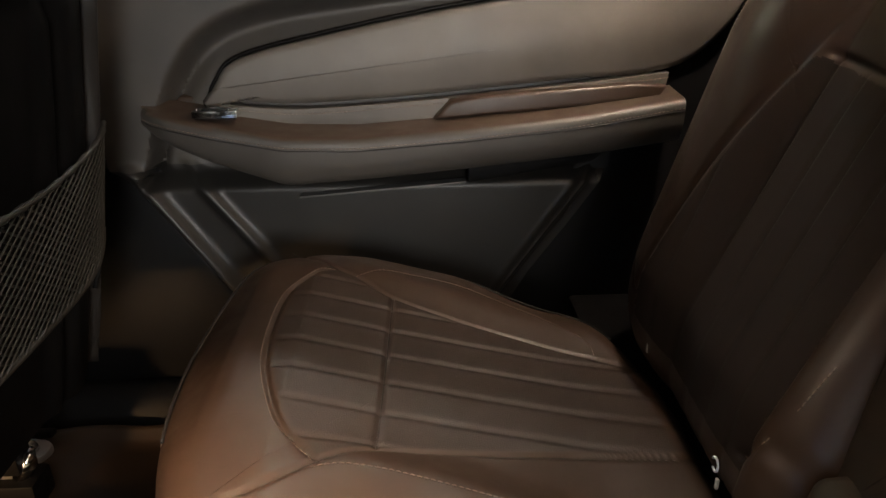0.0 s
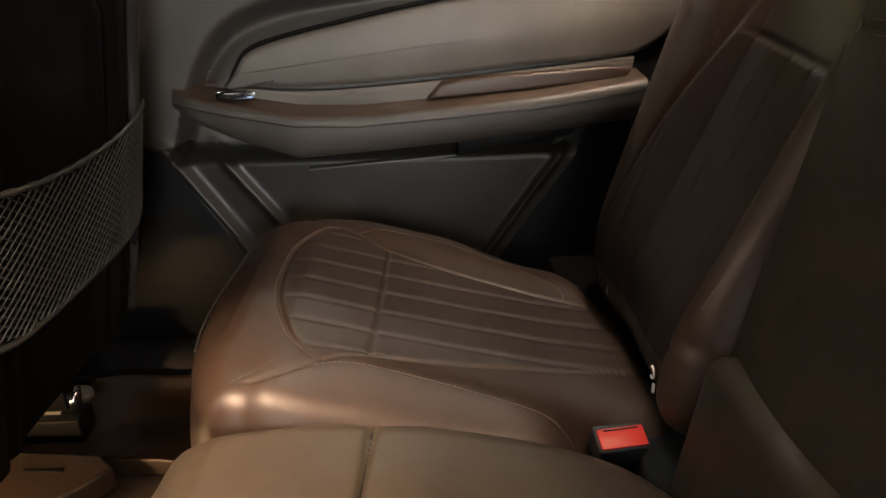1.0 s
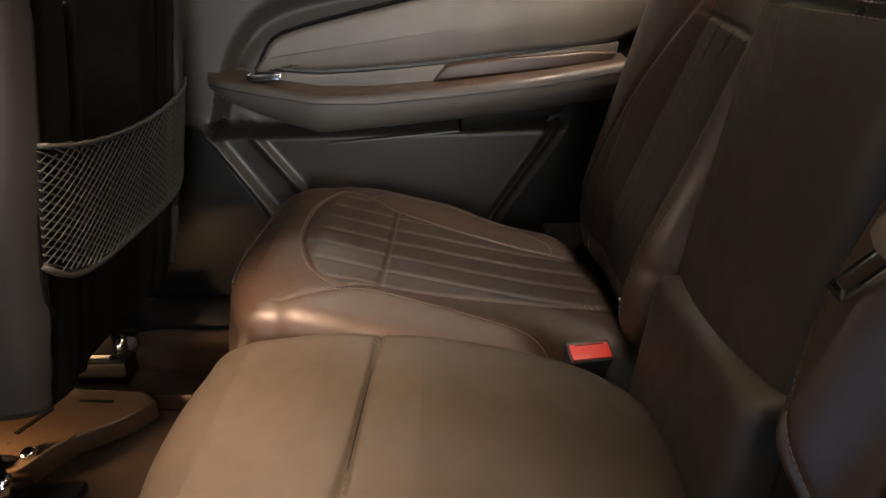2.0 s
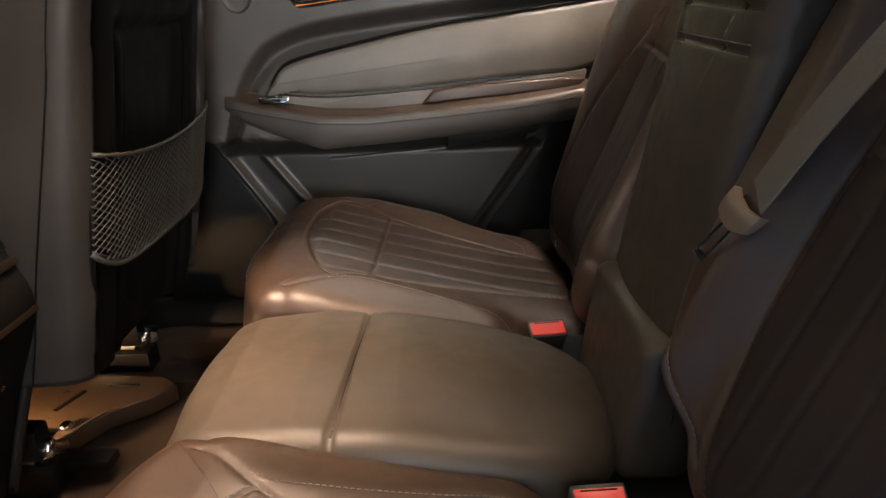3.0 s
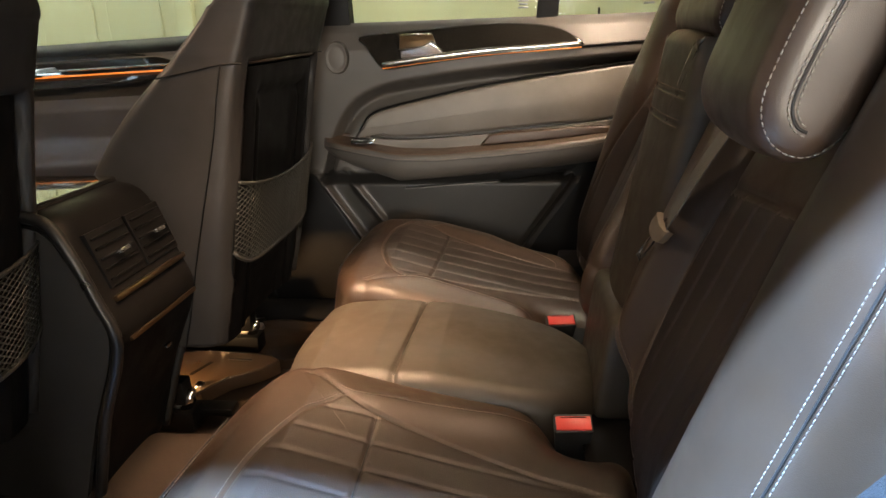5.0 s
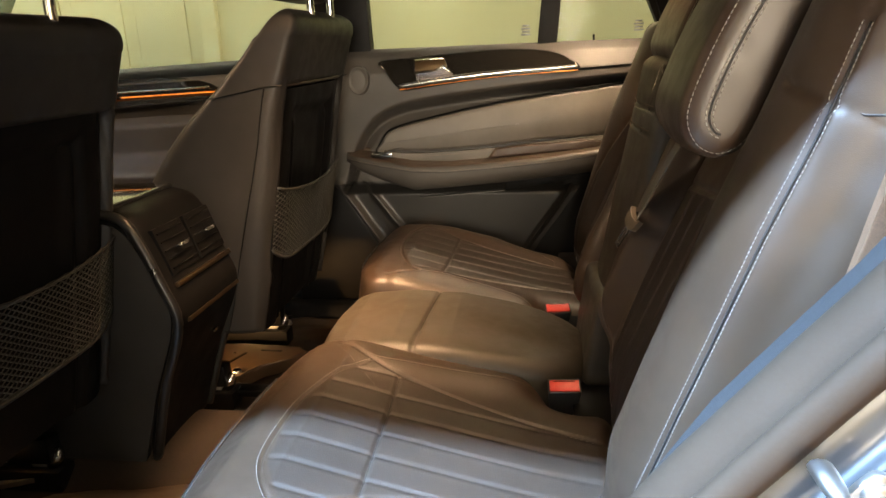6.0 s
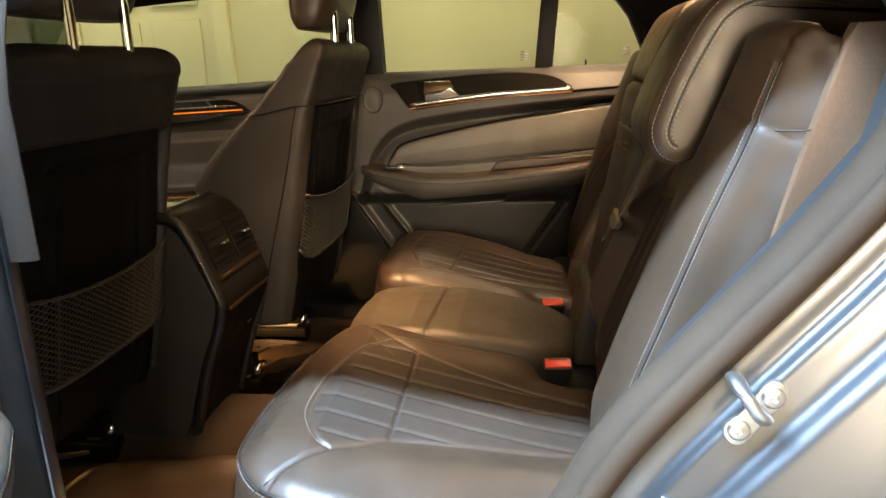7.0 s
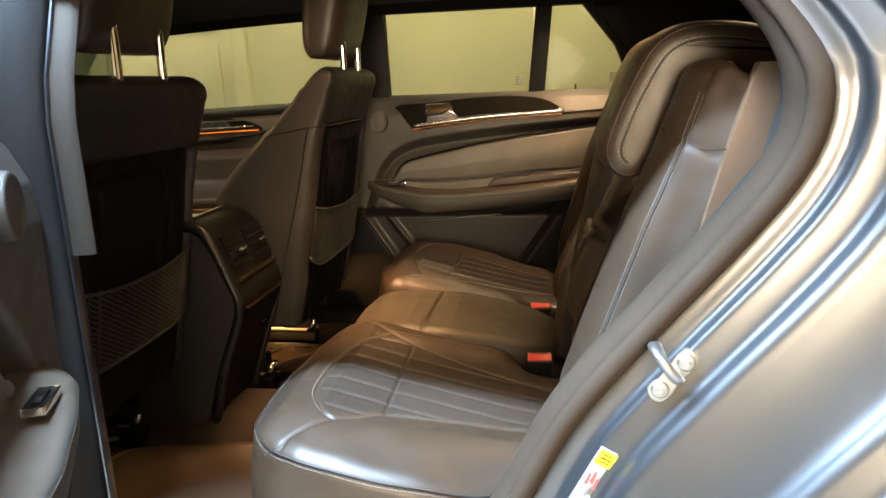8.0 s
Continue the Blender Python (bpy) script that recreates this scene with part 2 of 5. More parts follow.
def pad(name, outline, height, m, material, parent=None, label="", round_=0.03, depth=0.1, seams=(), puff=0.008, around=260, rings=80,
        groove=0.006, width=0.0035, swell=0.018, bulge=0.0, centre=None, pleats=None, zone=None, second=None, lean=0.0, taper=0.0):
    """An upholstered body over an outline in the plane of m: a rounded edge, seams sunk into it, panels swelling between them.
    height(x, y) gives the top; seams are smooth lines in the plane."""
    o = spline(outline, around, True)
    c = o.mean(0) if centre is None else np.array(centre, float)
    lines = [spline(s, 40) for s in seams]
    verts = []
    inner = np.linspace(0, 1, rings) ** 0.85
    tang = np.roll(o, -1, 0) - np.roll(o, 1, 0)
    nrm = np.stack([tang[:, 1], -tang[:, 0]], 1)
    nrm /= np.linalg.norm(nrm, axis=1)[:, None] + 1e-9
    if ((o - c) * nrm).sum() < 0:
        nrm = -nrm
    edge = o - nrm * round_

    def top(xy):
        z = height(xy[:, 0], xy[:, 1])
        if lines:
            d = np.min([away(xy, ln) for ln in lines], axis=0)
            z = z + puff * (1 - np.exp(-d / swell)) - groove * np.exp(-(d / width) ** 2)
        if pleats is not None:
            z = z + pleats(xy)
        return z

    verts.append(np.array([[*c, 0]]))
    verts[0][0, 2] = top(c[None])[0]
    for r in inner[1:]:
        xy = c + (edge - c) * r
        verts.append(np.column_stack([xy, top(xy)]))
    z_edge = top(edge)
    slope = np.clip((top(edge - nrm * 0.006) - z_edge) / 0.006, 0.0, 2.2)
    slope = np.convolve(np.concatenate([slope[-6:], slope, slope[:6]]), np.ones(13) / 13, "valid")
    fall = round_ * np.maximum(1.0, 1.3 * slope)
    for a in np.linspace(0, 1, 11)[1:]:
        out = 1.5 * a * (1 - a) ** 2 + 3 * a * a * (1 - a) + a ** 3
        down = 1.5 * a * (1 - a) ** 2 * slope * round_ + 1.35 * a * a * (1 - a) * fall + a ** 3 * fall
        verts.append(np.column_stack([edge + nrm * round_ * out + np.outer(down, (0, lean)), z_edge - down]))
    for s in np.linspace(0, 1, 8)[1:]:
        xy = o + nrm * bulge * math.sin(math.pi * s)
        down = fall + np.maximum(depth - fall, 0.02) * s
        xy = xy - nrm * (taper * (down - fall))[:, None]
        verts.append(np.column_stack([xy + np.outer(down, (0, lean)), z_edge - down]))
    rows = len(verts) - 1
    v = to_world(m, np.concatenate(verts))
    n = len(o)
    f = [(0, 1 + (j + 1) % n, 1 + j) for j in range(n)]
    f += [tuple(1 + q for q in face) for face in grid_faces(rows, n, True)]
    f.append(tuple(1 + (rows - 1) * n + j for j in range(n)))
    if np.sum(o[:, 0] * np.roll(o[:, 1], -1) - o[:, 1] * np.roll(o[:, 0], -1)) > 0:
        f = [face[::-1] for face in f]
    bm_me = bpy.data.meshes.new(name)
    bm_me.from_pydata([tuple(map(float, q)) for q in v], [], f)
    bm_me.update()
    ob = finish(name, bm_me, material, parent, label)
    if zone is not None:
        flat = np.concatenate(verts)[:, :2]
        inside = zone(flat) > 0.5
        top_faces = 1 + (rings - 1) * n
        bm_me.materials.append(second)
        bm_me.polygons.foreach_set("material_index", [int(i < top_faces and all(inside[q] for q in face)) for i, face in enumerate(f)])
    return ob, (lambda xy: to_world(m, np.column_stack([np.asarray(xy), top(np.asarray(xy, float))])))


def tube(path, radius, sides=8, closed=False, squash=1.0):
    """Verts and faces of a round bar along a path."""
    p = np.array(path, float)
    n = len(p)
    verts = []
    up = np.array([0.12, 0.31, 0.94])
    for i in range(n):
        d = p[(i + 1) % n] - p[i - 1] if closed else p[min(i + 1, n - 1)] - p[max(i - 1, 0)]
        d = d / (np.linalg.norm(d) + 1e-9)
        a = np.cross(d, up)
        a /= np.linalg.norm(a) + 1e-9
        b = np.cross(a, d)
        rad = radius[i] if hasattr(radius, "__len__") else radius
        for k in range(sides):
            t = 2 * math.pi * k / sides
            verts.append(p[i] + rad * (math.cos(t) * a + squash * math.sin(t) * b))
    f = grid_faces(n, sides, True)
    if closed:
        f += [((n - 1) * sides + j, (n - 1) * sides + (j + 1) % sides, (j + 1) % sides, j) for j in range(sides)]
    else:
        f += [tuple(range(sides))[::-1], tuple((n - 1) * sides + j for j in range(sides))]
    return verts, f


def merged(pieces):
    v, f = [], []
    for pv, pf in pieces:
        k = len(v)
        v.extend(pv)
        f.extend(tuple(q + k for q in face) for face in pf)
    return v, f


def stitches(name, path, parent, material=None, step=0.0065, length=0.0045, radius=0.0007, lift=0.0004, out=(0, 0, 1), label=""):
    """A row of single stitches along a path that lies on a surface."""
    p = np.array(path, float)
    run = np.concatenate([[0], np.cumsum(np.linalg.norm(np.diff(p, axis=0), axis=1))])
    out = np.array(out, float)
    pieces = []
    for s in np.arange(0.002, run[-1] - length, step):
        ends = [np.array([np.interp(q, run, p[:, j]) for j in range(3)]) + out * lift for q in (s, s + length / 2, s + length)]
        ends[1] = ends[1] + out * radius * 0.8
        pieces.append(tube(ends, [radius * 0.6, radius, radius * 0.6], 5))
    v, f = merged(pieces)
    return raw(name, v, f, material or thread, parent, label)


def box(x0, x1, y0, y1, z0, z1, bevel=0.004, segments=2):
    bm = bmesh.new()
    bmesh.ops.create_cube(bm, size=1)
    for v in bm.verts:
        v.co = ((x0 + x1) / 2 + v.co.x * (x1 - x0), (y0 + y1) / 2 + v.co.y * (y1 - y0), (z0 + z1) / 2 + v.co.z * (z1 - z0))
    if bevel:
        bmesh.ops.bevel(bm, geom=bm.edges[:], offset=bevel, segments=segments, affect="EDGES", profile=0.6)
    return bm


def plate(outline, m, depth, bevel=0.003, segments=2):
    """A flat piece of some depth with the outline given in the plane of m, its top at w = 0."""
    bm = bmesh.new()
    ring = [bm.verts.new((*p, 0)) for p in outline]
    face = bm.faces.new(ring)
    low = bmesh.ops.extrude_face_region(bm, geom=[face])["geom"]
    for v in low:
        if isinstance(v, bmesh.types.BMVert):
            v.co.z -= depth
    if bevel:
        tops = [e for e in bm.edges if all(abs(v.co.z) < 1e-6 for v in e.verts)]
        bmesh.ops.bevel(bm, geom=tops, offset=bevel, segments=segments, affect="EDGES", profile=0.6)
    bm.transform(m)
    return bm


def sweep(profiles):
    """Verts and faces of a skin through rows of points of one length."""
    rows, cols = len(profiles), len(profiles[0])
    return np.concatenate([np.array(p, float) for p in profiles]), grid_faces(rows, cols)


def solid(name, verts, faces, thick, material, parent=None, label="", smooth=True):
    """A skin given some thickness."""
    me = bpy.data.meshes.new(name)
    me.from_pydata([tuple(map(float, v)) for v in verts], [], faces)
    bm = bmesh.new()
    bm.from_mesh(me)
    bmesh.ops.recalc_face_normals(bm, faces=bm.faces)
    bmesh.ops.solidify(bm, geom=bm.faces[:], thickness=thick)
    bpy.data.meshes.remove(me)
    return part(name, bm, material, parent, label, smooth, 50)


MID = 0.25      # the car's middle line


def side(y, near):
    return 2 * MID - y if near else y


# ---- the hall round the car ----
def slab(name, x0, x1, y0, y1, z0, z1, material, label, category, bevel=0.0):
    return tagged(part(name, box(x0, x1, y0, y1, z0, z1, bevel), material, None, "", False), label, category, "", "structure")


slab("ground", -9, 9, -6, 6, -0.2, 0.0, concrete, "smooth grey-brown concrete hall floor", "floor")
slab("wall_far", -9, 9, 3.0, 3.2, 0, 3.3, cream_wall, "cream painted hall wall beside the car", "wall")
slab("wall_near", -9, 0.2, -5.4, -5.2, 0, 3.3, cream_wall, "cream painted hall wall behind the open door", "wall")
slab("wall_near_b", 1.6, 9, -5.4, -5.2, 0, 3.3, cream_wall, "cream painted hall wall behind the open door", "wall")
# the opening in this unseen wall and the glowing panel behind it are assumed
slab("wall_near_c", 0.2, 1.6, -5.4, -5.2, 2.45, 3.3, cream_wall, "cream painted wall over an assumed window opening", "wall")
slab("wall_near_d", 0.2, 1.6, -5.4, -5.2, 0, 1.05, cream_wall, "cream painted wall under an assumed window opening", "wall")
slab("backdrop", -0.6, 2.4, -5.75, -5.7, 0.0, 3.0, assumed_sky_glow, "bright pale panel for assumed daylight outside the hall", "backdrop")
slab("wall_front", -9.2, -9, -6, 6, 0, 3.3, cream_wall, "cream painted end wall of the hall", "wall")
slab("wall_back", 9, 9.2, -6, 6, 0, 3.3, cream_wall, "cream painted end wall of the hall", "wall")
slab("ceiling", -9, 9, -6, 6, 3.3, 3.45, ceiling_paint, "pale hall ceiling with light tubes", "ceiling")

panel_door = thing("panel_door", "cream painted panel door set in the hall wall", "door", at=(-2.0, 3.0, 0))
part("leaf", box(-2.62, -1.76, 2.975, 3.0, 0.0, 2.05, 0.004), cream_panel, panel_door)
for z0, z1 in ((0.15, 0.95), (1.05, 1.70), (1.78, 1.98)):
    for x0, x1 in ((-2.54, -2.23), (-2.15, -1.84)):
        bm = box(x0, x1, 2.962, 2.976, z0, z1, 0.010, 2)
        part("panel", bm, cream_panel, panel_door)
for x0, x1 in ((-2.72, -2.625), (-1.755, -1.66)):
    part("door_frame", box(x0, x1, 2.955, 3.0, 0, 2.14, 0.006), cream_wall, panel_door)
part("door_frame", box(-2.72, -1.66, 2.955, 3.0, 2.055, 2.14, 0.006), cream_wall, panel_door)
part("door_handle", box(-2.58, -2.56, 2.91, 2.975, 0.98, 1.06, 0.006), steel, panel_door, "satin steel door handle")

for tx, ty, power, shade in TUBES:
    lamp = thing("tube_lamp", "long white ceiling tube lamp", "ceiling lamp", "hall ceiling lamps", at=(tx, ty, 3.3))
    part("housing", box(tx - 1.0, tx + 1.0, ty - 0.07, ty + 0.07, 3.12, 3.299, 0.01), ceiling_paint, lamp)
    part("diffuser", box(tx - 0.97, tx + 0.97, ty - 0.055, ty + 0.055, 3.085, 3.118, 0.01), tube_glow, lamp, "glowing white diffuser")

# ---- car body ----
car = thing("car_body", "grey metallic estate car body with its rear door open", "car", at=(0, MID, 0))
HALF = 0.94     # half the outer width


def across(name, rows, material, label="", thick=0.01, parent=car):
    v, f = sweep(rows)
    return solid(name, v, f, thick, material, parent, label)


# roof skin and headliner, arched across
arch = np.linspace(-1, 1, 25)
rows_roof, rows_liner = [], []
for x in np.linspace(-1.15, 1.75, 16):
    drop = 0.05 * ((x - 0.2) / 1.5) ** 2
    rows_roof.append([(x, MID + 0.70 * a, 1.80 - drop - 0.085 * abs(a) ** 3.2) for a in arch])
    rows_liner.append([(x, MID + 0.665 * a, 1.735 - drop - 0.075 * abs(a) ** 4) for a in arch])
across("roof", rows_roof, body_paint, "", 0.006)
across("headliner", rows_liner, headliner, "dark woven headliner", 0.006)
lamp = part("roof_lamp", box(0.57, 0.67, MID - 0.36, MID + 0.36, 1.660, 1.705, 0.010), dark_trim, car, "dark housing of a lit roof lamp strip")
part("lens", box(0.585, 0.655, MID - 0.31, MID + 0.31, 1.655, 1.6615, 0.001), lens_glow, lamp, "glowing warm lamp lens")
lamp = part("reading_lamp", box(0.32, 0.40, 0.77, 0.91, 1.652, 1.700, 0.010), dark_trim, car, "dark housing of a lit reading lamp")
part("lens", box(0.335, 0.385, 0.79, 0.89, 1.648, 1.6535, 0.001), lens_glow, lamp, "glowing warm lamp lens")
lamp = part("dome_lamp", box(-0.29, -0.19, 0.15, 0.35, 1.698, 1.735, 0.010), dark_trim, car, "dark housing of a lit dome lamp")
part("lens", box(-0.27, -0.21, 0.17, 0.33, 1.693, 1.6995, 0.001), lens_glow, lamp, "glowing warm lamp lens")
# housing and lens of the assumed front lamp, out of view
lamp = part("assumed_front_lamp", box(-1.08, -0.96, 0.14, 0.36, 1.676, 1.712, 0.010), dark_trim, car, "dark housing of an assumed lit front lamp")
part("lens", box(-1.05, -0.99, 0.17, 0.33, 1.671, 1.6775, 0.001), lens_glow, lamp, "glowing warm lamp lens")
# side rails
for near in (False, True):
    rail = [(x, 1.655 - 0.05 * ((x - 0.2) / 1.5) ** 2) for x in np.linspace(-1.15, 1.75, 14)]
    ring = [(0.93, 0.05), (0.945, 0.0), (0.975, -0.025), (1.01, -0.01), (1.005, 0.045), (0.965, 0.075), (0.93, 0.05)]
    rows = [[(x, side(y, near), z + dz) for y, dz in ring] for x, z in rail]
    across("roof_rail", rows, dark_trim if not near else body_paint, "", 0.003)
# floor with its tunnel and sills
cross_y = np.linspace(-0.50, 1.0, 61)
rows = []
for x in np.linspace(-1.6, 0.22, 24):
    rows.append([(x, y, 0.545 + 0.075 * math.exp(-(((y - MID) / 0.13) ** 4)) + 0.04 * max(0.0, (x - 0.0) / 0.22)) for y in cross_y])
across("floor_pan", rows, carpet, "brown carpeted floor with a raised tunnel", 0.02)
for near in (False, True):
    rows = []
    for x in np.linspace(-1.6, 0.55, 12):
        rows.append([(x, side(y, near), z) for y, z in ((0.97, 0.53), (0.985, 0.60), (1.01, 0.615), (1.07, 0.60), (1.10, 0.55), (1.12, 0.40), (1.10, 0.30))])
    across("sill", rows, body_paint if near else dark_trim, "", 0.006)
part("firewall", box(-1.66, -1.6, MID - 0.86, MID + 0.86, 0.3, 1.15, 0.01), dark_trim, car)
part("tail_panel", box(1.74, 1.8, MID - 0.86, MID + 0.86, 0.4, 1.72, 0.01), dark_trim, car)
# added black filler: keeps the gap behind the cushions dark, hides the lit ground
part("gap_filler", box(0.21, 0.36, -0.44, 0.96, 0.58, 0.79, 0.01), shell_black, car, "black filler that darkens the gap under the rear seats")
part("load_floor", box(0.30, 1.74, MID - 0.72, MID + 0.72, 0.68, 0.74, 0.01), carpet, car)
# windscreen and the glazing of the load bay
wind = part("windscreen", plate([(-0.70, 0.0), (0.70, 0.0), (0.62, 0.72), (-0.62, 0.72)], frame_of((-1.62, MID, 1.12), (0, -1, 0), (0.62, 0, 0.78)), 0.006, 0.0), dark_glass, car, "tinted windscreen", False)
# far flank behind the rear door: trim round the quarter and the load bay
part("quarter_trim", plate([(0.50, 1.36), (0.452, 1.504), (0.335, 1.66), (1.75, 1.66), (1.75, 0.60), (-0.02, 0.60), (0.12, 0.80), (0.255, 1.02), (0.36, 1.14), (0.46, 1.25)],
                           frame_of((0, 1.036, 0), (1, 0, 0), (0, 0, 1)), 0.05, 0.006), dark_trim, car)
part("pillar_trim", plate([(-0.49, 0.60), (-0.49, 1.70), (-0.345, 1.70), (-0.332, 1.36), (-0.44, 1.36), (-0.455, 0.97), (-0.34, 0.79), (-0.24, 0.60)],
                          frame_of((0, 1.055, 0), (1, 0, 0), (0, 0, 1)), 0.05, 0.004), dark_trim, car, "black centre pillar trim")
part("pillar_foot", plate([(-0.60, 0.56), (-0.60, 0.99), (-0.445, 0.985), (-0.33, 0.79), (-0.20, 0.56)],
                          frame_of((0, 1.035, 0), (1, 0, 0), (0, 0, 1)), 0.03, 0.01), dark_trim, car)

# near flank: door opening behind the rear seat, from the sill up to the roof
OPEN = spline([(0.02, 0.60), (0.10, 0.74), (0.175, 0.885), (0.237, 1.000), (0.331, 1.118), (0.416, 1.218), (0.470, 1.290), (0.492, 1.345), (0.490, 1.400),
               (0.462, 1.460), (0.405, 1.530), (0.33, 1.600), (0.25, 1.640), (0.10, 1.655), (-0.45, 1.640)], 90)
tang = np.gradient(OPEN, axis=0)
tang /= np.linalg.norm(tang, axis=1)[:, None]
outward = np.stack([tang[:, 1], -tang[:, 0]], 1)       # away from the opening


def tumble(z):
    """How far the flank leans in above the waist."""
    return 0.48 * max(0.0, z - 1.40)


def jamb(profile, first=0, last=90):
    """Rows of a section (away from the opening, y) carried along the opening's edge."""
    rows = []
    for i in range(first, last):
        slim = 1.0 - 0.62 * min(1.0, max(0.0, (OPEN[i, 1] - 1.40) / 0.22))
        row = []
        for n, y in profile:
            n = n * slim
            z = OPEN[i, 1] + outward[i, 1] * n
            row.append((OPEN[i, 0] + outward[i, 0] * n, -0.53 + (y + 0.53) * slim + tumble(z), z))
        rows.append(row)
    return rows


seal_ring = [(0.009 + 0.0145 * math.cos(a), -0.526 - 0.012 * math.sin(a)) for a in np.linspace(0, 2 * math.pi, 15)]
v, f = sweep(jamb(seal_ring))
seal = raw("door_seal", v, f, rubber, car, "grey-brown rubber door seal")
v, f = sweep(jamb([(0.006, -0.455), (-0.006, -0.466), (-0.012, -0.478), (-0.013, -0.490), (-0.009, -0.503), (-0.003, -0.512), (0.004, -0.516), (0.010, -0.521)]))
solid("seal_trim", v, f, 0.002, rubber, car)
shut = [(0.016, -0.524), (0.024, -0.529), (0.032, -0.531), (0.044, -0.532), (0.049, -0.536), (0.053, -0.546), (0.058, -0.549), (0.070, -0.552), (0.082, -0.556), (0.088, -0.561), (0.093, -0.573),
        (0.100, -0.580), (0.115, -0.585), (0.140, -0.594), (0.165, -0.606), (0.190, -0.622), (0.200, -0.632), (0.206, -0.643), (0.214, -0.650), (0.228, -0.655), (0.244, -0.662),
        (0.250, -0.670), (0.254, -0.680), (0.262, -0.684), (0.270, -0.686), (0.275, -0.694), (0.281, -0.704), (0.296, -0.710)]
shut = [tuple(p) for p in spline(shut, 120)]
v, f = sweep(jamb(shut))
raw("door_jamb", v, f, body_paint, car, "glossy grey painted door jamb")
# outer skin of the rear wing, behind the jamb, down to the wheel arch
rows = jamb([(0.296, -0.710), (0.33, -0.714), (0.40, -0.712), (0.50, -0.700), (0.62, -0.68)], 0, 60)
v, f = sweep(rows)
solid("rear_wing", v, f, 0.003, body_paint, car)
# cloth lining from the seal in to the seat's flank
v, f = sweep(jamb([(0.004, -0.494), (0.008, -0.470), (0.018, -0.452), (0.034, -0.436), (0.06, -0.428), (0.12, -0.424), (0.30, -0.420)], 16, 74))
solid("side_lining", v, f, 0.002, cargo_cloth, car, "brown cloth lining beside the rear seat")
part("lining_panel", plate([(0.36, 0.80), (0.385, 1.08), (0.42, 1.22), (0.45, 1.33), (0.468, 1.395), (0.475, 1.412), (0.62, 1.412), (0.75, 1.30), (0.75, 0.80)],
                           frame_of((0, -0.3985, 0), (1, 0, 0), (0, 0, 1)), 0.02, 0.003), cargo_cloth, car, "brown cloth panel beside the rear seat")
# inner trim behind the seat
part("side_trim", plate([(0.05, 0.62), (0.16, 0.86), (0.30, 1.08), (0.40, 1.20), (0.475, 1.30), (0.492, 1.37), (0.485, 1.42), (0.44, 1.50), (0.36, 1.60), (1.70, 1.62), (1.70, 0.62)],
                        frame_of((0, -0.462, 0), (1, 0, 0), (0, 0, 1)), 0.03, 0.002), headliner, car, "dark cloth trim behind the rear seat")
# centre pillar at the near side: painted post, its seal, and the lining
post = [(z, tumble(z) * 0.75) for z in np.linspace(0.55, 1.66, 20)]
across("near_pillar", [[(x, y + t, z) for x, y in ((-0.60, -0.47), (-0.455, -0.47), (-0.432, -0.488), (-0.427, -0.515), (-0.455, -0.552), (-0.60, -0.60))] for z, t in post], headliner, "dark centre pillar", 0.004)
across("pillar_edge", [[(x, y + t, z) for x, y in ((-0.447, -0.466), (-0.434, -0.476), (-0.424, -0.490), (-0.4225, -0.506))] for z, t in post], body_paint, "painted edge of the centre pillar", 0.003)
v, f = sweep([[(-0.412 + 0.021 * math.cos(a), -0.490 + t + 0.010 * math.sin(a), z) for a in np.linspace(0, 2 * math.pi, 15)] for z, t in post[11:]])
raw("pillar_seal", v, f, seal_cloth, car, "grey rubber seal on the centre pillar")

# striker on the jamb
def on_jamb(z, n, y):
    """The frame on the jamb at a height of the opening's edge: u along it, v towards the opening, w out."""
    i = int(np.argmin(np.abs(OPEN[:45, 1] - z)))
    u, v = (tang[i, 0], 0.0, tang[i, 1]), (-outward[i, 0], 0.0, -outward[i, 1])
    return frame_of((OPEN[i, 0] + outward[i, 0] * n, y, OPEN[i, 1] + outward[i, 1] * n), u, v)


m = on_jamb(1.100, 0.056, -0.5575) @ Matrix.Scale(0.84, 4)
strike = spline([(-0.044, 0.0), (-0.040, -0.014), (-0.020, -0.017), (0.006, -0.013), (0.030, -0.015), (0.043, -0.004), (0.040, 0.013), (0.015, 0.015), (-0.015, 0.012), (-0.034, 0.014)], 40, True)
striker = part("striker", plate(strike, m, 0.007, 0.002), steel, car, "bare steel door striker")
for a in (-0.026, 0.026):
    v, f = tube([tuple(m @ Vector((a, 0.0, w))) for w in (-0.002, 0.003, 0.0045)], [0.0105, 0.0105, 0.008], 18)
    bolt = raw("bolt", v, f, steel, striker)
    v, f = tube([tuple(m @ Vector((a + 0.004 * math.cos(t), 0.004 * math.sin(t), 0.0048))) for t in np.linspace(0, 2 * math.pi, 12, endpoint=False)], 0.0012, 5, True)
    raw("socket_rim", v, f, steel, bolt)
loop = spline([(0.002, -0.004, -0.002), (0.004, 0.000, 0.018), (0.006, 0.010, 0.027), (0.010, 0.026, 0.029), (0.014, 0.040, 0.026), (0.016, 0.046, 0.012), (0.016, 0.046, -0.004)], 30)
v, f = tube([tuple(m @ Vector(p)) for p in loop], 0.0085, 10, False, 0.7)
raw("loop", v, f, steel, striker)

# warning sticker on the jamb
sm = on_jamb(0.955, 0.068, -0.5535)
sticker = tagged(part("sticker", plate([(-0.060, -0.013), (0.045, -0.013), (0.045, 0.013), (-0.060, 0.013)], sm, 0.0006, 0.0), grey_ink),
                 "grey safety sticker with yellow warning field on the door jamb", "sticker")


def print_on(name, pts, ink):
    part(name, plate(pts, sm @ Matrix.Translation((0, 0, 0.0006)), 0.0004, 0.0), ink, sticker, "", False)


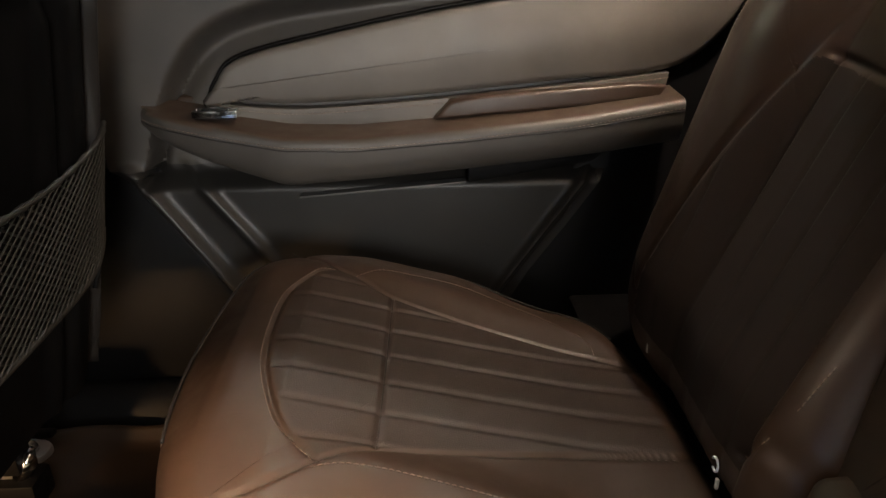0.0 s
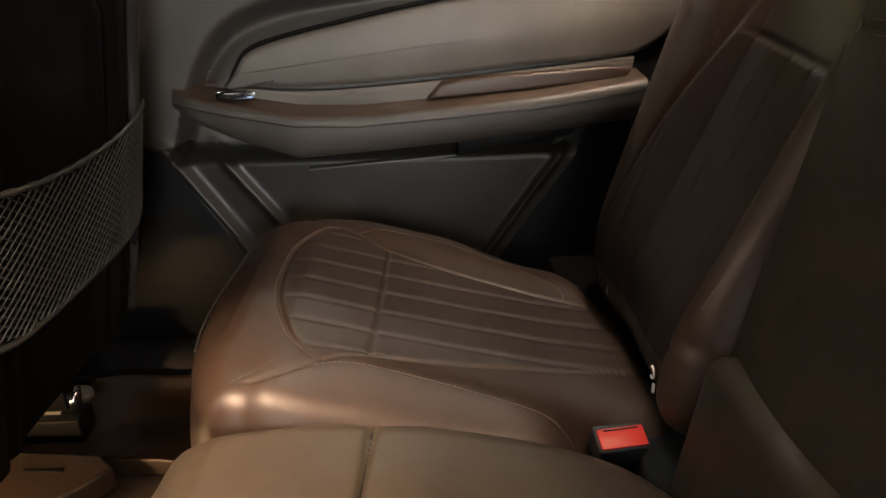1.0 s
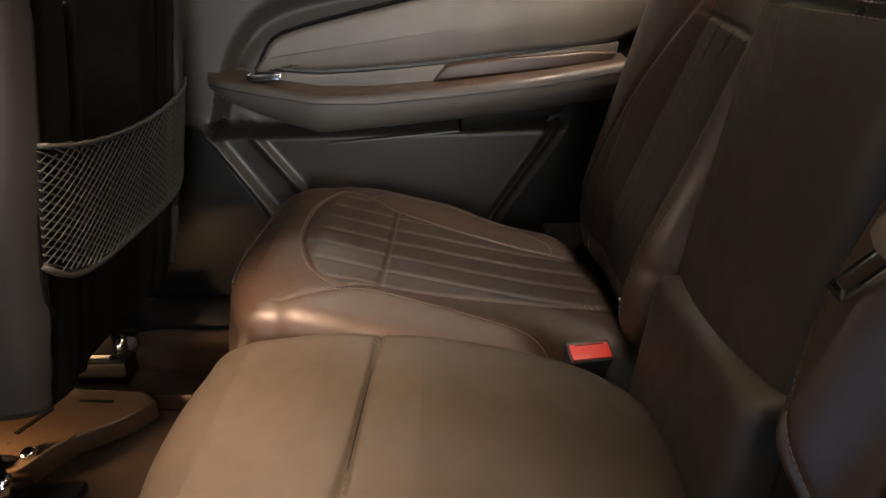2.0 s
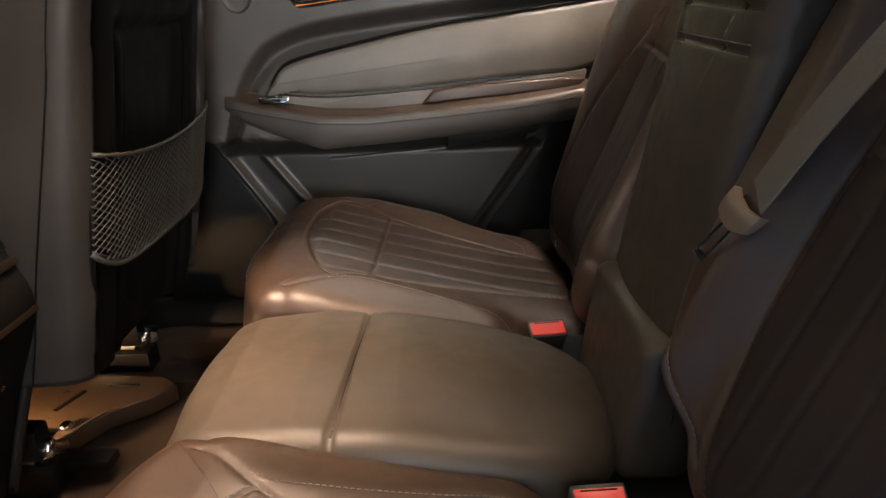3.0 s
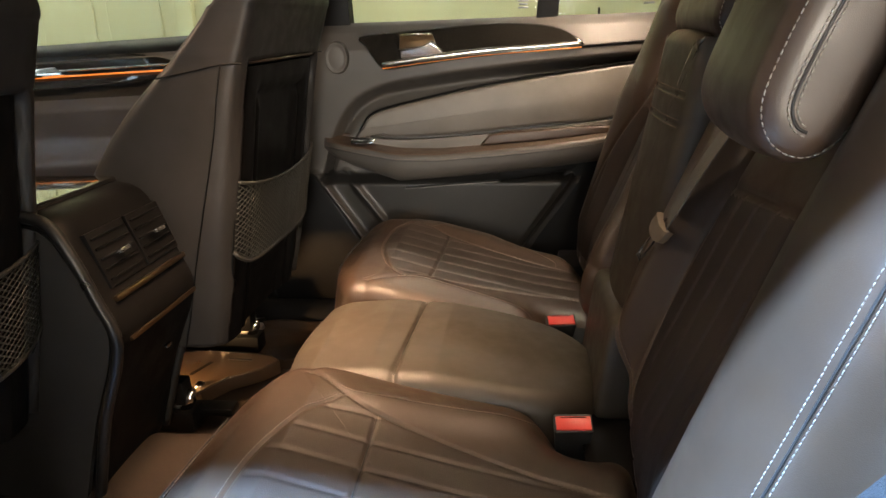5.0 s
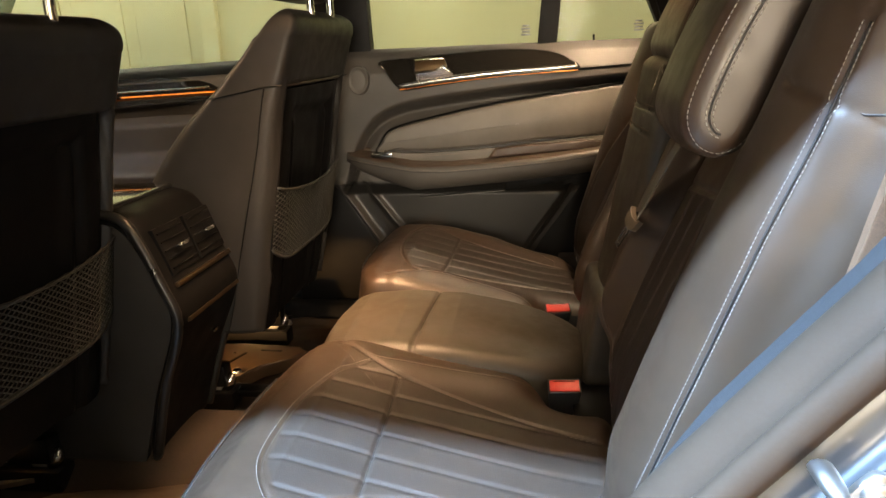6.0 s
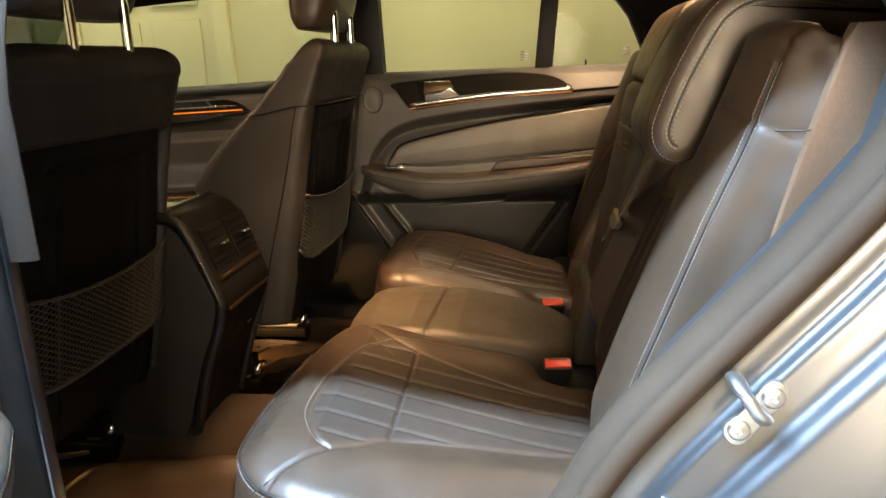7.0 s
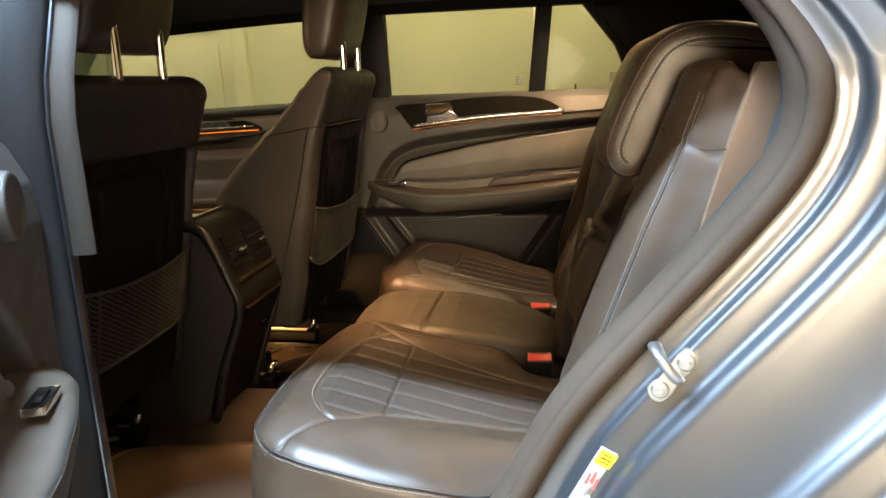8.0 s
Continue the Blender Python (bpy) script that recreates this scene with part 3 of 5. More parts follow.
print_on("warning_field", [(0.022, -0.0115), (0.043, -0.0115), (0.043, 0.0115), (0.022, 0.0115)], yellow_ink)
for a, b, c, d in ((-0.012, -0.008, 0.004, -0.004), (-0.006, -0.002, 0.012, 0.003), (-0.010, 0.004, 0.008, 0.008)):
    print_on("red_mark", [(a, b), (c, b + 0.002), (c, d), (a + 0.002, d)], red_ink)
for a, b, c, d in ((-0.052, -0.009, -0.046, 0.004), (-0.044, -0.003, -0.026, 0.002), (-0.050, 0.005, -0.032, 0.009), (-0.030, -0.009, -0.022, -0.004)):
    print_on("white_mark", [(a, b), (c, b + 0.001), (c, d), (a + 0.001, d)], white_ink)
for k in range(3):
    print_on("black_bar", [(0.026 + 0.005 * k, -0.007), (0.028 + 0.005 * k, -0.007), (0.028 + 0.005 * k, 0.007), (0.026 + 0.005 * k, 0.007)], dark_trim)


# ---- floor things ----
def floor_mat(near):
    x0, x1 = -0.80, -0.24
    inner = [(x0, 0.50), (x0 + 0.10, 0.43), (x1, 0.42)] if near else [(x0, 0.77), (x0 + 0.16, 0.745), (-0.42, 0.715), (x1, 0.70)]
    pts = inner + [(x1, 0.93), (x0 + 0.06, 0.94), (x0, 0.88)]
    pts = spline([(x, side(y, near)) for x, y in pts], 60, True)
    verts, n = [], 60
    c = pts.mean(0)
    for r, z in ((0.02, 0.556), (0.3, 0.556), (0.6, 0.557), (0.82, 0.557), (0.86, 0.562), (0.95, 0.572), (0.985, 0.578), (1.0, 0.574), (1.01, 0.55)):
        for k, p in enumerate(pts):
            q = c + (p - c) * r
            verts.append((q[0], q[1], z + 0.003 * math.sin(q[0] * 37 + q[1] * 23)))
    faces = grid_faces(9, n, True) + [tuple(range(n))[::-1]]
    ob = raw("floor_mat", verts, faces, mat_rubber)
    return tagged(ob, "brown ribbed floor mat in the rear footwell", "floor mat", "rear floor mats")


floor_mat(False)
floor_mat(True)


def rail_end(x, y, turn):
    """A floor bracket with its bolt at the end of a seat rail."""
    b = thing("rail_bracket", "bare metal seat rail bracket bolted to the floor", "bracket", "rail brackets", at=(x, y, 0.58))
    m = pose(x, y, 0.585, 0, -8, turn)
    part("foot", plate(spline([(-0.07, -0.028), (0.03, -0.030), (0.062, -0.018), (0.070, 0.004), (0.055, 0.024), (0.02, 0.030), (-0.07, 0.028)], 40, True), m, 0.010, 0.003), steel, b)
    bm = box(-0.09, 0.01, -0.016, 0.016, -0.002, 0.030, 0.006)
    bm.transform(m)
    part("rail_cap", bm, shell_black, b, "black plastic rail cap")
    v, f = tube([tuple(m @ Vector((0.040, 0.0, w))) for w in (0.0, 0.006, 0.012, 0.015)], [0.013, 0.013, 0.011, 0.006], 14)
    raw("bolt", v, f, chrome, b, "shiny bolt")
    bm = box(-0.02, 0.05, 0.034, 0.050, -0.004, 0.006, 0.003)
    bm.transform(m)
    part("clip", bm, shell_black, b)
    return b


rail_end(-0.668, 0.470, 18)
# moulded cover over the rail's anchorage, with its slots and bolt
cover = thing("floor_cover", "brown moulded plastic cover over the seat rail anchorage", "floor cover", at=(-0.68, 0.60, 0.56))
cm = frame_of((0, 0, 0.588), (1, 0, 0), (0, 1, 0))
part("panel", plate([(-0.80, 0.535), (-0.625, 0.518), (-0.598, 0.530), (-0.585, 0.560), (-0.56, 0.600), (-0.50, 0.645), (-0.47, 0.690), (-0.50, 0.720), (-0.66, 0.735), (-0.80, 0.720)], cm, 0.035, 0.006, 3), cover_plastic, cover)
# solid black strips on the panel give the dark of its recesses
for a, b, wide in (((-0.705, 0.553), (-0.622, 0.541), 0.009), ((-0.660, 0.606), (-0.636, 0.672), 0.005), ((-0.60, 0.690), (-0.54, 0.686), 0.004)):
    long_ = math.hypot(b[0] - a[0], b[1] - a[1]) / 2
    bm = box(-long_, long_, -wide, wide, -0.006, 0.0015, 0.001)
    bm.transform(pose((a[0] + b[0]) / 2, (a[1] + b[1]) / 2, 0.588, 0, 0, math.degrees(math.atan2(b[1] - a[1], b[0] - a[0]))))
    part("slot", bm, shell_black, cover, "black strip drawn for a shaded slot in the cover")
v, f = tube([(-0.612, 0.556, z) for z in (0.588, 0.592, 0.596, 0.599)], [0.013, 0.013, 0.010, 0.004], 14)
raw("bolt", v, f, chrome, cover, "shiny bolt")
v, f = tube(spline([(-0.74, 0.530, 0.589), (-0.625, 0.518, 0.589), (-0.599, 0.530, 0.589), (-0.586, 0.560, 0.589), (-0.562, 0.598, 0.589)], 30), 0.003, 6)
raw("rim", v, f, cover_plastic, cover)
part("strap_stub", box(-0.612, -0.490, 0.450, 0.490, 0.575, 0.594, 0.006), shell_black, cover, "black strap end")
rail_end(-0.650, 0.885, -10)
rail_end(-0.850, 0.115, 10)


# ---- rear seats ----
BACK = radians(22.5)


def sstep(t):
    t = np.clip(t, 0, 1)
    return t * t * (3 - 2 * t)


def cushion_height(x, y):
    """Top of an outer cushion, for the far seat."""
    z = np.interp(x, [-0.28, -0.22, -0.15, -0.09, -0.03, 0.05, 0.15, 0.27], [0.882, 0.898, 0.898, 0.882, 0.866, 0.846, 0.822, 0.800])
    out = np.interp(x, [-0.12, -0.05, 0.04, 0.12, 0.25], [0.86, 0.808, 0.776, 0.755, 0.725])
    ridge = np.interp(x, [-0.16, -0.118, -0.09, -0.04, 0.03, 0.09, 0.15], [0.445, 0.462, 0.474, 0.472, 0.462, 0.450, 0.432])
    z = z + 0.008 * sstep((y - out) / 0.06) * sstep((x + 0.16) / 0.08)
    z = z - 0.022 * sstep((y - 0.84) / 0.12) - 0.035 * sstep((x - 0.02) / 0.18) * sstep((y - 0.80) / 0.12)
    z = z + 0.013 * np.exp(-((y - ridge) / 0.036) ** 2) * sstep((x + 0.18) / 0.14) * sstep((0.22 - x) / 0.08)
    z = z - 0.075 * np.exp(-((x - 0.205) / 0.050) ** 2 - ((y - 0.425) / 0.040) ** 2)
    return z - 0.022 * sstep((x + 0.20) / -0.08)


def outer_cushion(near, seat):
    def w(pts):
        return [(x, side(y, near)) for x, y in pts]

    def top(x, y):
        return cushion_height(x, side(y, near))

    def insert(xy):
        x, y = xy[:, 0], side(xy[:, 1], near)
        out = np.interp(x, [-0.125, -0.052, 0.04, 0.12, 0.25], [0.855, 0.806, 0.775, 0.755, 0.725])
        inn = np.interp(x, [-0.108, -0.065, 0.05, 0.15, 0.25], [0.480, 0.503, 0.530, 0.550, 0.565])
        front = np.interp(y, [0.473, 0.535, 0.62, 0.70, 0.78, 0.845], [-0.108, -0.150, -0.176, -0.182, -0.176, -0.140])
        return sstep((out - y) / 0.010) * sstep((y - inn) / 0.010) * sstep((x - front) / 0.012)

    def folds(xy):
        x, y = xy[:, 0], side(xy[:, 1], near)
        inside = insert(xy)
        k = ((y - 0.512) / 0.052 + 0.5) % 1.0 - 0.5
        return inside * (0.0008 - 0.0022 * np.exp(-(k * 0.052 / 0.004) ** 2))

    u_seam = [(-0.106, 0.478), (-0.128, 0.503), (-0.150, 0.535), (-0.176, 0.62), (-0.182, 0.70), (-0.176, 0.78), (-0.145, 0.842), (-0.122, 0.858)]
    crease_out = [(-0.122, 0.858), (-0.090, 0.838), (-0.052, 0.806), (0.04, 0.775), (0.12, 0.755), (0.25, 0.725)]
    crease_in = [(-0.172, 0.432), (-0.148, 0.445), (-0.108, 0.478), (-0.065, 0.503), (0.05, 0.530), (0.15, 0.550), (0.25, 0.565)]
    lens_out = [(-0.102, 0.846), (-0.060, 0.872), (0.03, 0.868), (0.11, 0.830), (0.170, 0.790), (0.195, 0.768), (0.198, 0.742)]
    lens_in = [(-0.118, 0.464), (-0.09, 0.474), (-0.04, 0.472), (0.03, 0.462), (0.09, 0.450), (0.13, 0.440), (0.150, 0.420)]
    cross = [(-0.052, 0.806), (-0.056, 0.65), (-0.060, 0.505)]
    corner = [(-0.122, 0.858), (-0.150, 0.885), (-0.178, 0.915), (-0.20, 0.95)]
    outline = [(-0.215, 0.412), (-0.256, 0.52), (-0.275, 0.65), (-0.270, 0.78), (-0.250, 0.875), (-0.195, 0.938), (-0.09, 0.962), (0.05, 0.950), (0.15, 0.905),
               (0.230, 0.81), (0.270, 0.70), (0.275, 0.52), (0.262, 0.405), (0.12, 0.392), (-0.05, 0.392), (-0.16, 0.396)]
    flat = frame_of((0, 0, 0), (1, 0, 0), (0, 1, 0))
    ob, on = pad("cushion", w(outline), top, flat, hide, seat, "", 0.034, 0.22, [w(s) for s in (u_seam, crease_out, crease_in, cross, corner)],
                 0.0013, 360, 125, groove=0.0032, width=0.0024, swell=0.014, centre=(0.0, side(0.66, near)), bulge=0.012, pleats=folds, zone=insert, second=hide_insert)
    for line, off in ((u_seam, 0.005), (lens_in, 0.0)) + (() if near else ((lens_out, 0.0),)):
        p = spline([(x - (off if line is u_seam else 0), y + (off if line is lens_out else -off if line is lens_in else 0)) for x, y in line], 60)
        stitches("stitching", on(np.array(w(p))), ob, thread if near and line is u_seam else brown_thread, 0.006, 0.0042, 0.0006)
    for line in (crease_out, crease_in, cross, corner):
        v, f = tube(on(np.array(w(spline(line, 60)))) + np.array([0, 0, 0.0002]), 0.0009, 5)
        raw("seam", v, f, hide_dark, ob)
    # piped seam round the upper edge
    o = spline(w(outline), 320, True)
    k = np.arange(20, 175)
    c2 = o[k]
    inward = np.array([0.0, side(0.66, near)]) - c2
    inward /= np.linalg.norm(inward, axis=1)[:, None]
    z = top(*(c2 + inward * 0.034).T) + 0.003
    line = np.column_stack([c2 + inward * 0.0045, z - 0.016])
    v, f = tube(line, 0.0016, 6)
    raw("piping", v, f, hide_dark, ob)
    line[:, :2] += inward * 0.0002
    line[:, 2] -= 0.006
    line[:, :2] -= inward * 0.0022
    stitches("stitching", line, ob, thread if near else brown_thread, 0.0062, 0.0045, 0.0006)
    return seat


seats = {}
for near in (False, True):
    seats[near] = thing("rear_seat", "brown-black leather outer rear seat with stitched pleats and bolsters", "car seat", "rear seats", at=(0, side(0.66, near), 0.6))
    outer_cushion(near, seats[near])

# middle cushion
mid_seat = thing("rear_seat", "narrow middle rear seat in smooth dark brown leather", "car seat", "rear seats", at=(0, MID, 0.6))
ob, on = pad("cushion", [(-0.215, 0.100), (-0.240, 0.17), (-0.246, MID), (-0.240, 0.33), (-0.215, 0.400), (-0.05, 0.412), (0.10, 0.406), (0.180, 0.388), (0.230, 0.345), (0.256, 0.29), (0.258, MID), (0.256, 0.21),
                    (0.230, 0.155), (0.180, 0.112), (0.10, 0.094), (-0.05, 0.088)],
    lambda x, y: np.interp(x, [-0.25, -0.19, -0.1, 0.0, 0.1, 0.2, 0.27], [0.858, 0.876, 0.882, 0.876, 0.858, 0.834, 0.814]) - 0.25 * (y - MID) ** 2,
    frame_of((0, 0, 0), (1, 0, 0), (0, 1, 0)), hide_plain, mid_seat, "", 0.034, 0.2, [[(-0.0631, 0.07), (-0.055, MID), (-0.0469, 0.43)]], 0.0022, 320, 130, groove=0.0050, width=0.0026, swell=0.012,
    centre=(0.0, MID), bulge=0.006)
v, f = tube(on(np.array([(-0.055 + 0.045 * (y - MID), y) for y in np.linspace(0.115, 0.385, 50)])) + np.array([0, 0, 0.0004]), 0.0011, 5)
raw("seam", v, f, shell_black, ob)


def back_frame(x, z, lean=BACK):
    return frame_of((x, 0, z), (0, -1, 0), (math.sin(lean), 0, math.cos(lean)))


def outer_back(near, seat):
    """The backrest of an outer seat; a runs from the middle of the car outwards on the near side."""
    def w(pts):
        return [(a, b) if near else (-2 * MID - a + 0.025, b) for a, b in pts]

    def mine(a):
        return a if near else -2 * MID - a + 0.025

    def top(a, b):
        a = mine(a)
        outer = np.where(a < 0.275, 1 - np.clip((0.275 - a) / 0.090, 0, 1) ** 2, 1.0)
        inner = sstep((-0.050 - a) / 0.05) if near else sstep((-0.002 - a) / 0.04)
        z = 0.008 + 0.057 * outer * np.interp(b, [0, 0.17, 0.36, 0.45, 0.62], [0.55, 0.78, 0.95, 0.95, 1.06] if near else [0.30, 0.60, 0.95, 0.95, 1.06]) + 0.036 * inner
        d = np.maximum(0.0, a - 0.356)
        z = z - 3.0 * np.maximum(0.0, a - 0.275) ** 2 - np.where(d < 0.02, 60 * d * d, 0.024 + 2.4 * (d - 0.02))
        return z - 0.02 * sstep((0.08 - b) / 0.1)

    def insert(ab):
        a, b = mine(ab[:, 0]), ab[:, 1]
        edge = 0.190 if near else np.interp(b, [0.04, 0.36], [0.290, 0.205])
        return sstep((edge - a) / 0.012) * sstep((a - (np.interp(b, [0.03, 0.094, 0.2, 0.335], [-0.012, -0.035, -0.056, -0.050]) if near else -0.004)) / 0.012) * sstep((0.352 - b + 0.10 * (a - 0.1)) / 0.012)

    def folds(ab):
        a = mine(ab[:, 0])
        inside = insert(ab)
        k = ((a - 0.045) / 0.047 + 0.5) % 1.0 - 0.5
        return inside * (0.001 - 0.0026 * np.exp(-(k * 0.047 / 0.0035) ** 2))

    bolster = [(0.300, 0.040), (0.330, 0.075), (0.348, 0.13), (0.352, 0.22), (0.342, 0.34), (0.315, 0.46), (0.275, 0.55)] if not near else [(0.344, -0.03), (0.354, 0.1), (0.356, 0.3), (0.355, 0.47), (0.352, 0.550), (0.350, 0.64)]
    shoulder = [(0.29, 0.488), (0.33, 0.485), (0.44, 0.478)]
    inner_edge = [(0.182, 0.0), (0.190, 0.2), (0.190, 0.36), (0.17, 0.55)] if near else [(0.290, 0.04), (0.250, 0.20), (0.205, 0.36), (0.18, 0.55)]
    inner_edge2 = [(-0.012, 0.03), (-0.035, 0.094), (-0.056, 0.2), (-0.050, 0.335), (-0.02, 0.55)] if near else [(-0.004, 0.02), (-0.008, 0.2), (-0.004, 0.345), (0.02, 0.55)]
    yoke = [(-0.050 if near else -0.004, 0.338), (0.08, 0.350), (0.190, 0.361)]
    low = [(-0.122, 0.16), (-0.100, 0.115), (-0.067, 0.074), (-0.030, 0.045)] if near else [(-0.060, 0.16), (-0.050, 0.09), (-0.03, 0.05), (0.02, 0.02)]
    m = back_frame(0.252, 0.85)
    ob, on = pad("backrest", w([(a - (0.038 if near else 0.055) if a > 0.39 else a, b) for a, b in (((-0.020, 0.010), (-0.070, 0.050), (-0.115, 0.105), (-0.138, 0.2), (-0.140, 0.42), (-0.11, 0.53), (0.0, 0.575)) if near else ((-0.068, -0.01), (-0.073, 0.2), (-0.072, 0.42), (-0.05, 0.53), (0.03, 0.575))) + ( (0.2, 0.582), (0.33, 0.590), (0.405, 0.585), (0.428, 0.54), (0.430, 0.3),
                                (0.428, 0.1), (0.40, 0.0), (0.2, -0.03))]), top, m, hide, seat, "", 0.016 if near else 0.042, 0.060 if near else 0.14,
                 [w(s) for s in (bolster, inner_edge, inner_edge2, yoke, low) + ((shoulder,) if near else ())], 0.002, 320, 120, groove=0.0034, width=0.0036, lean=0.46 if near else 0.0, taper=0.85 if near else 0.0, centre=(mine(0.13 if near else 0.19), 0.30), pleats=folds, zone=insert, second=microfibre)
    for shift in (-0.0045, 0.0045):
        p = spline([(a + shift, b) for a, b in bolster], 90)[6:]
        p = p[p[:, 1] < 0.556]
        stitches("stitching", on(np.array(w(p))), ob, thread, 0.0048, 0.0036, 0.00055, 0.0004, (-0.75, -0.5 if near else 0.5, 0.3))
    for line in (low,):
        stitches("stitching", on(np.array(w(spline(line, 30)))), ob, brown_thread, 0.006, 0.0045, 0.0006, 0.0006, (-0.9, 0, 0.4))
    p = spline([(a, b) for a, b in bolster], 90)[4:]
    p = p[p[:, 1] < 0.556]
    v, f = tube(on(np.array(w(p))) + np.array([-0.001, 0, 0.0005]), 0.0012, 6)
    raw("piping", v, f, hide_dark, ob)
    if not near:
        return seat
    # the shoulder seam carried on down the flank
    down = to_world(m, np.array([(mine(0.3905), 0.490 + 0.014 * s, -0.030 * s + 0.006) for s in np.linspace(0, 1, 10)]))
    v, f = tube(np.concatenate([on(np.array(w([(0.356, 0.484), (0.370, 0.482)]))), down]), 0.0010, 6)
    raw("seam", v, f, hide_dark, ob)
    return seat


outer_back(True, seats[True])
outer_back(False, seats[False])

# middle backrest, narrower and proud of the others, with the armrest folded into its foot
mid_back = mid_seat
lean = radians(10.5)
m = back_frame(0.272, 0.885, lean)
ob, on = pad("backrest", [(-0.408, 0.02), (-0.412, 0.2), (-0.412, 0.40), (-0.405, 0.452), (-0.39, 0.462), (-0.28, 0.464), (-0.17, 0.462), (-0.157, 0.452), (-0.150, 0.40), (-0.148, 0.2), (-0.150, 0.02), (-0.18, -0.02), (-0.38, -0.02)],
             lambda a, b: 0.014 - 0.9 * (a + 0.28) ** 2 + 0 * b, m, hide_plain, mid_back, "", 0.024, 0.13,
             [[(-0.44, 0.342), (-MID, 0.340), (-0.06, 0.342)], [(-0.44, 0.380), (-MID, 0.378), (-0.06, 0.380)]], 0.0015, 240, 80, groove=0.003, width=0.003)
bm = box(0.252, 0.330, 0.140, 0.388, 0.785, 0.946, 0.020, 5)
for q in bm.verts:
    q.co.x += (q.co.z - 0.946) * 0.14
part("armrest_foot", bm, hide_plain, mid_back, "leather foot of the folded centre armrest")
for b in (0.336, 0.346, 0.374, 0.384):
    stitches("stitching", on(np.array([(a, b) for a in np.linspace(-0.39, -0.17, 40)])), ob, brown_thread, 0.006, 0.0045, 0.0006, 0.0006, (-0.9, 0, 0.3))


def headrest(y_near, y_far, dx, dz, scale, seat):
    """A rear headrest that hangs over the top of the backrest."""
    mid_y = (y_near + y_far) / 2
    prof = [(0.304, 1.300), (0.316, 1.345), (0.342, 1.404), (0.374, 1.456), (0.415, 1.480), (0.465, 1.484), (0.525, 1.476), (0.572, 1.460), (0.590, 1.438), (0.570, 1.414), (0.505, 1.412),
            (0.458, 1.412), (0.430, 1.396), (0.408, 1.345), (0.386, 1.290), (0.366, 1.262), (0.340, 1.254), (0.315, 1.268)]
    cx, cz = 0.400, 1.436
    n = 200
    o = spline([(cx + (x - cx) * scale + dx, cz + (z - cz) * scale + dz) for x, z in prof], n, True)
    tg = np.roll(o, -1, 0) - np.roll(o, 1, 0)
    nm = np.stack([tg[:, 1], -tg[:, 0]], 1)
    nm /= np.linalg.norm(nm, axis=1)[:, None]
    if ((o - np.array((cx + dx, cz + dz))) * nm).sum() < 0:
        nm = -nm
    r = 0.024 * scale

    def ring(back, y):
        q = o - nm * back
        return np.column_stack([q[:, 0], np.full(n, y), q[:, 1]])

    turns = np.linspace(0, math.pi / 2, 8)
    rows = [ring(r * (1 - math.sin(t)), y_near + r * (1 - math.cos(t))) for t in turns]
    rows += [ring(-0.003 * math.sin(math.pi * s), y_near + r + (y_far - y_near - 2 * r) * s) for s in np.linspace(0, 1, 12)[1:-1]]
    rows += [ring(r * (1 - math.sin(t)), y_far - r * (1 - math.cos(t))) for t in turns[::-1]]
    k = len(rows)
    ob = raw("headrest", np.concatenate(rows), grid_faces(k, n, True) + [tuple(range(n))[::-1], tuple((k - 1) * n + j for j in range(n))], hide, seat, "headrest with pale double stitching")
    for back, y in ((r * 0.29, y_near + r * 0.29), (r * 0.98, y_near), (r * 0.98 + 0.007, y_near)):
        line = ring(back, y - 0.0005)
        stitches("stitching", np.concatenate([line[168 if back < 0.01 * scale else 184:], line[:84]]), ob, thread, 0.0060, 0.0043, 0.0007, 0.0003, (0, -1, 0))
    line = ring(r * 0.98 + 0.0035, y_near)
    v, f = tube(np.concatenate([line[184:], line[:84]]), 0.0014, 6)
    raw("piping", v, f, hide_dark, ob)
    for y in (mid_y - 0.06 * scale, mid_y + 0.06 * scale):
        v, f = tube([(0.49 + dx, y, 1.44 + dz), (0.48 + dx, y, 1.30 + dz)], 0.006, 10)
        raw("post", v, f, chrome, ob, "chrome post")


headrest(-0.238, -0.05, -0.004, -0.008, 1.0, seats[True])
headrest(0.125, 0.385, 0.022, 0.012, 0.68, mid_seat)
headrest(0.535, 0.80, 0.125, -0.02, 1.0, seats[False])


# ---- belts and buckles ----
def buckle(x, y, z, turn):
    b = thing("belt_buckle", "black seat belt buckle with red release button", "belt buckle", "rear belt buckles", at=(x, y, z - 0.06))
    m = pose(x, y, z, 0, 0, turn) @ pose(0, 0, 0, 0, -26, 0)
    bm = box(-0.015, 0.015, -0.027, 0.027, -0.075, 0.0, 0.004, 3)
    for v in bm.verts:
        if v.co.z < -0.04:
            v.co.y *= 0.8
    bm.transform(m)
    part("housing", bm, grey_trim_dark, b)
    bm = box(-0.0125, 0.0095, -0.0245, 0.0245, -0.012, 0.0022, 0.002, 2)
    bm.transform(m)
    part("release_button", bm, red_plastic, b, "red release button")
    bm = box(0.0062, 0.0075, -0.018, 0.018, 0.0015, 0.0026, 0.0)
    bm.transform(m)
    part("slot", bm, dark_trim, b)
    bm = box(-0.004, 0.004, -0.020, 0.020, -0.13, -0.07, 0.002)
    bm.transform(m)
    part("stalk", bm, webbing, b)
    return b


buckle(0.196, 0.424, 0.826, 98)
buckle(0.198, 0.076, 0.824, 94)


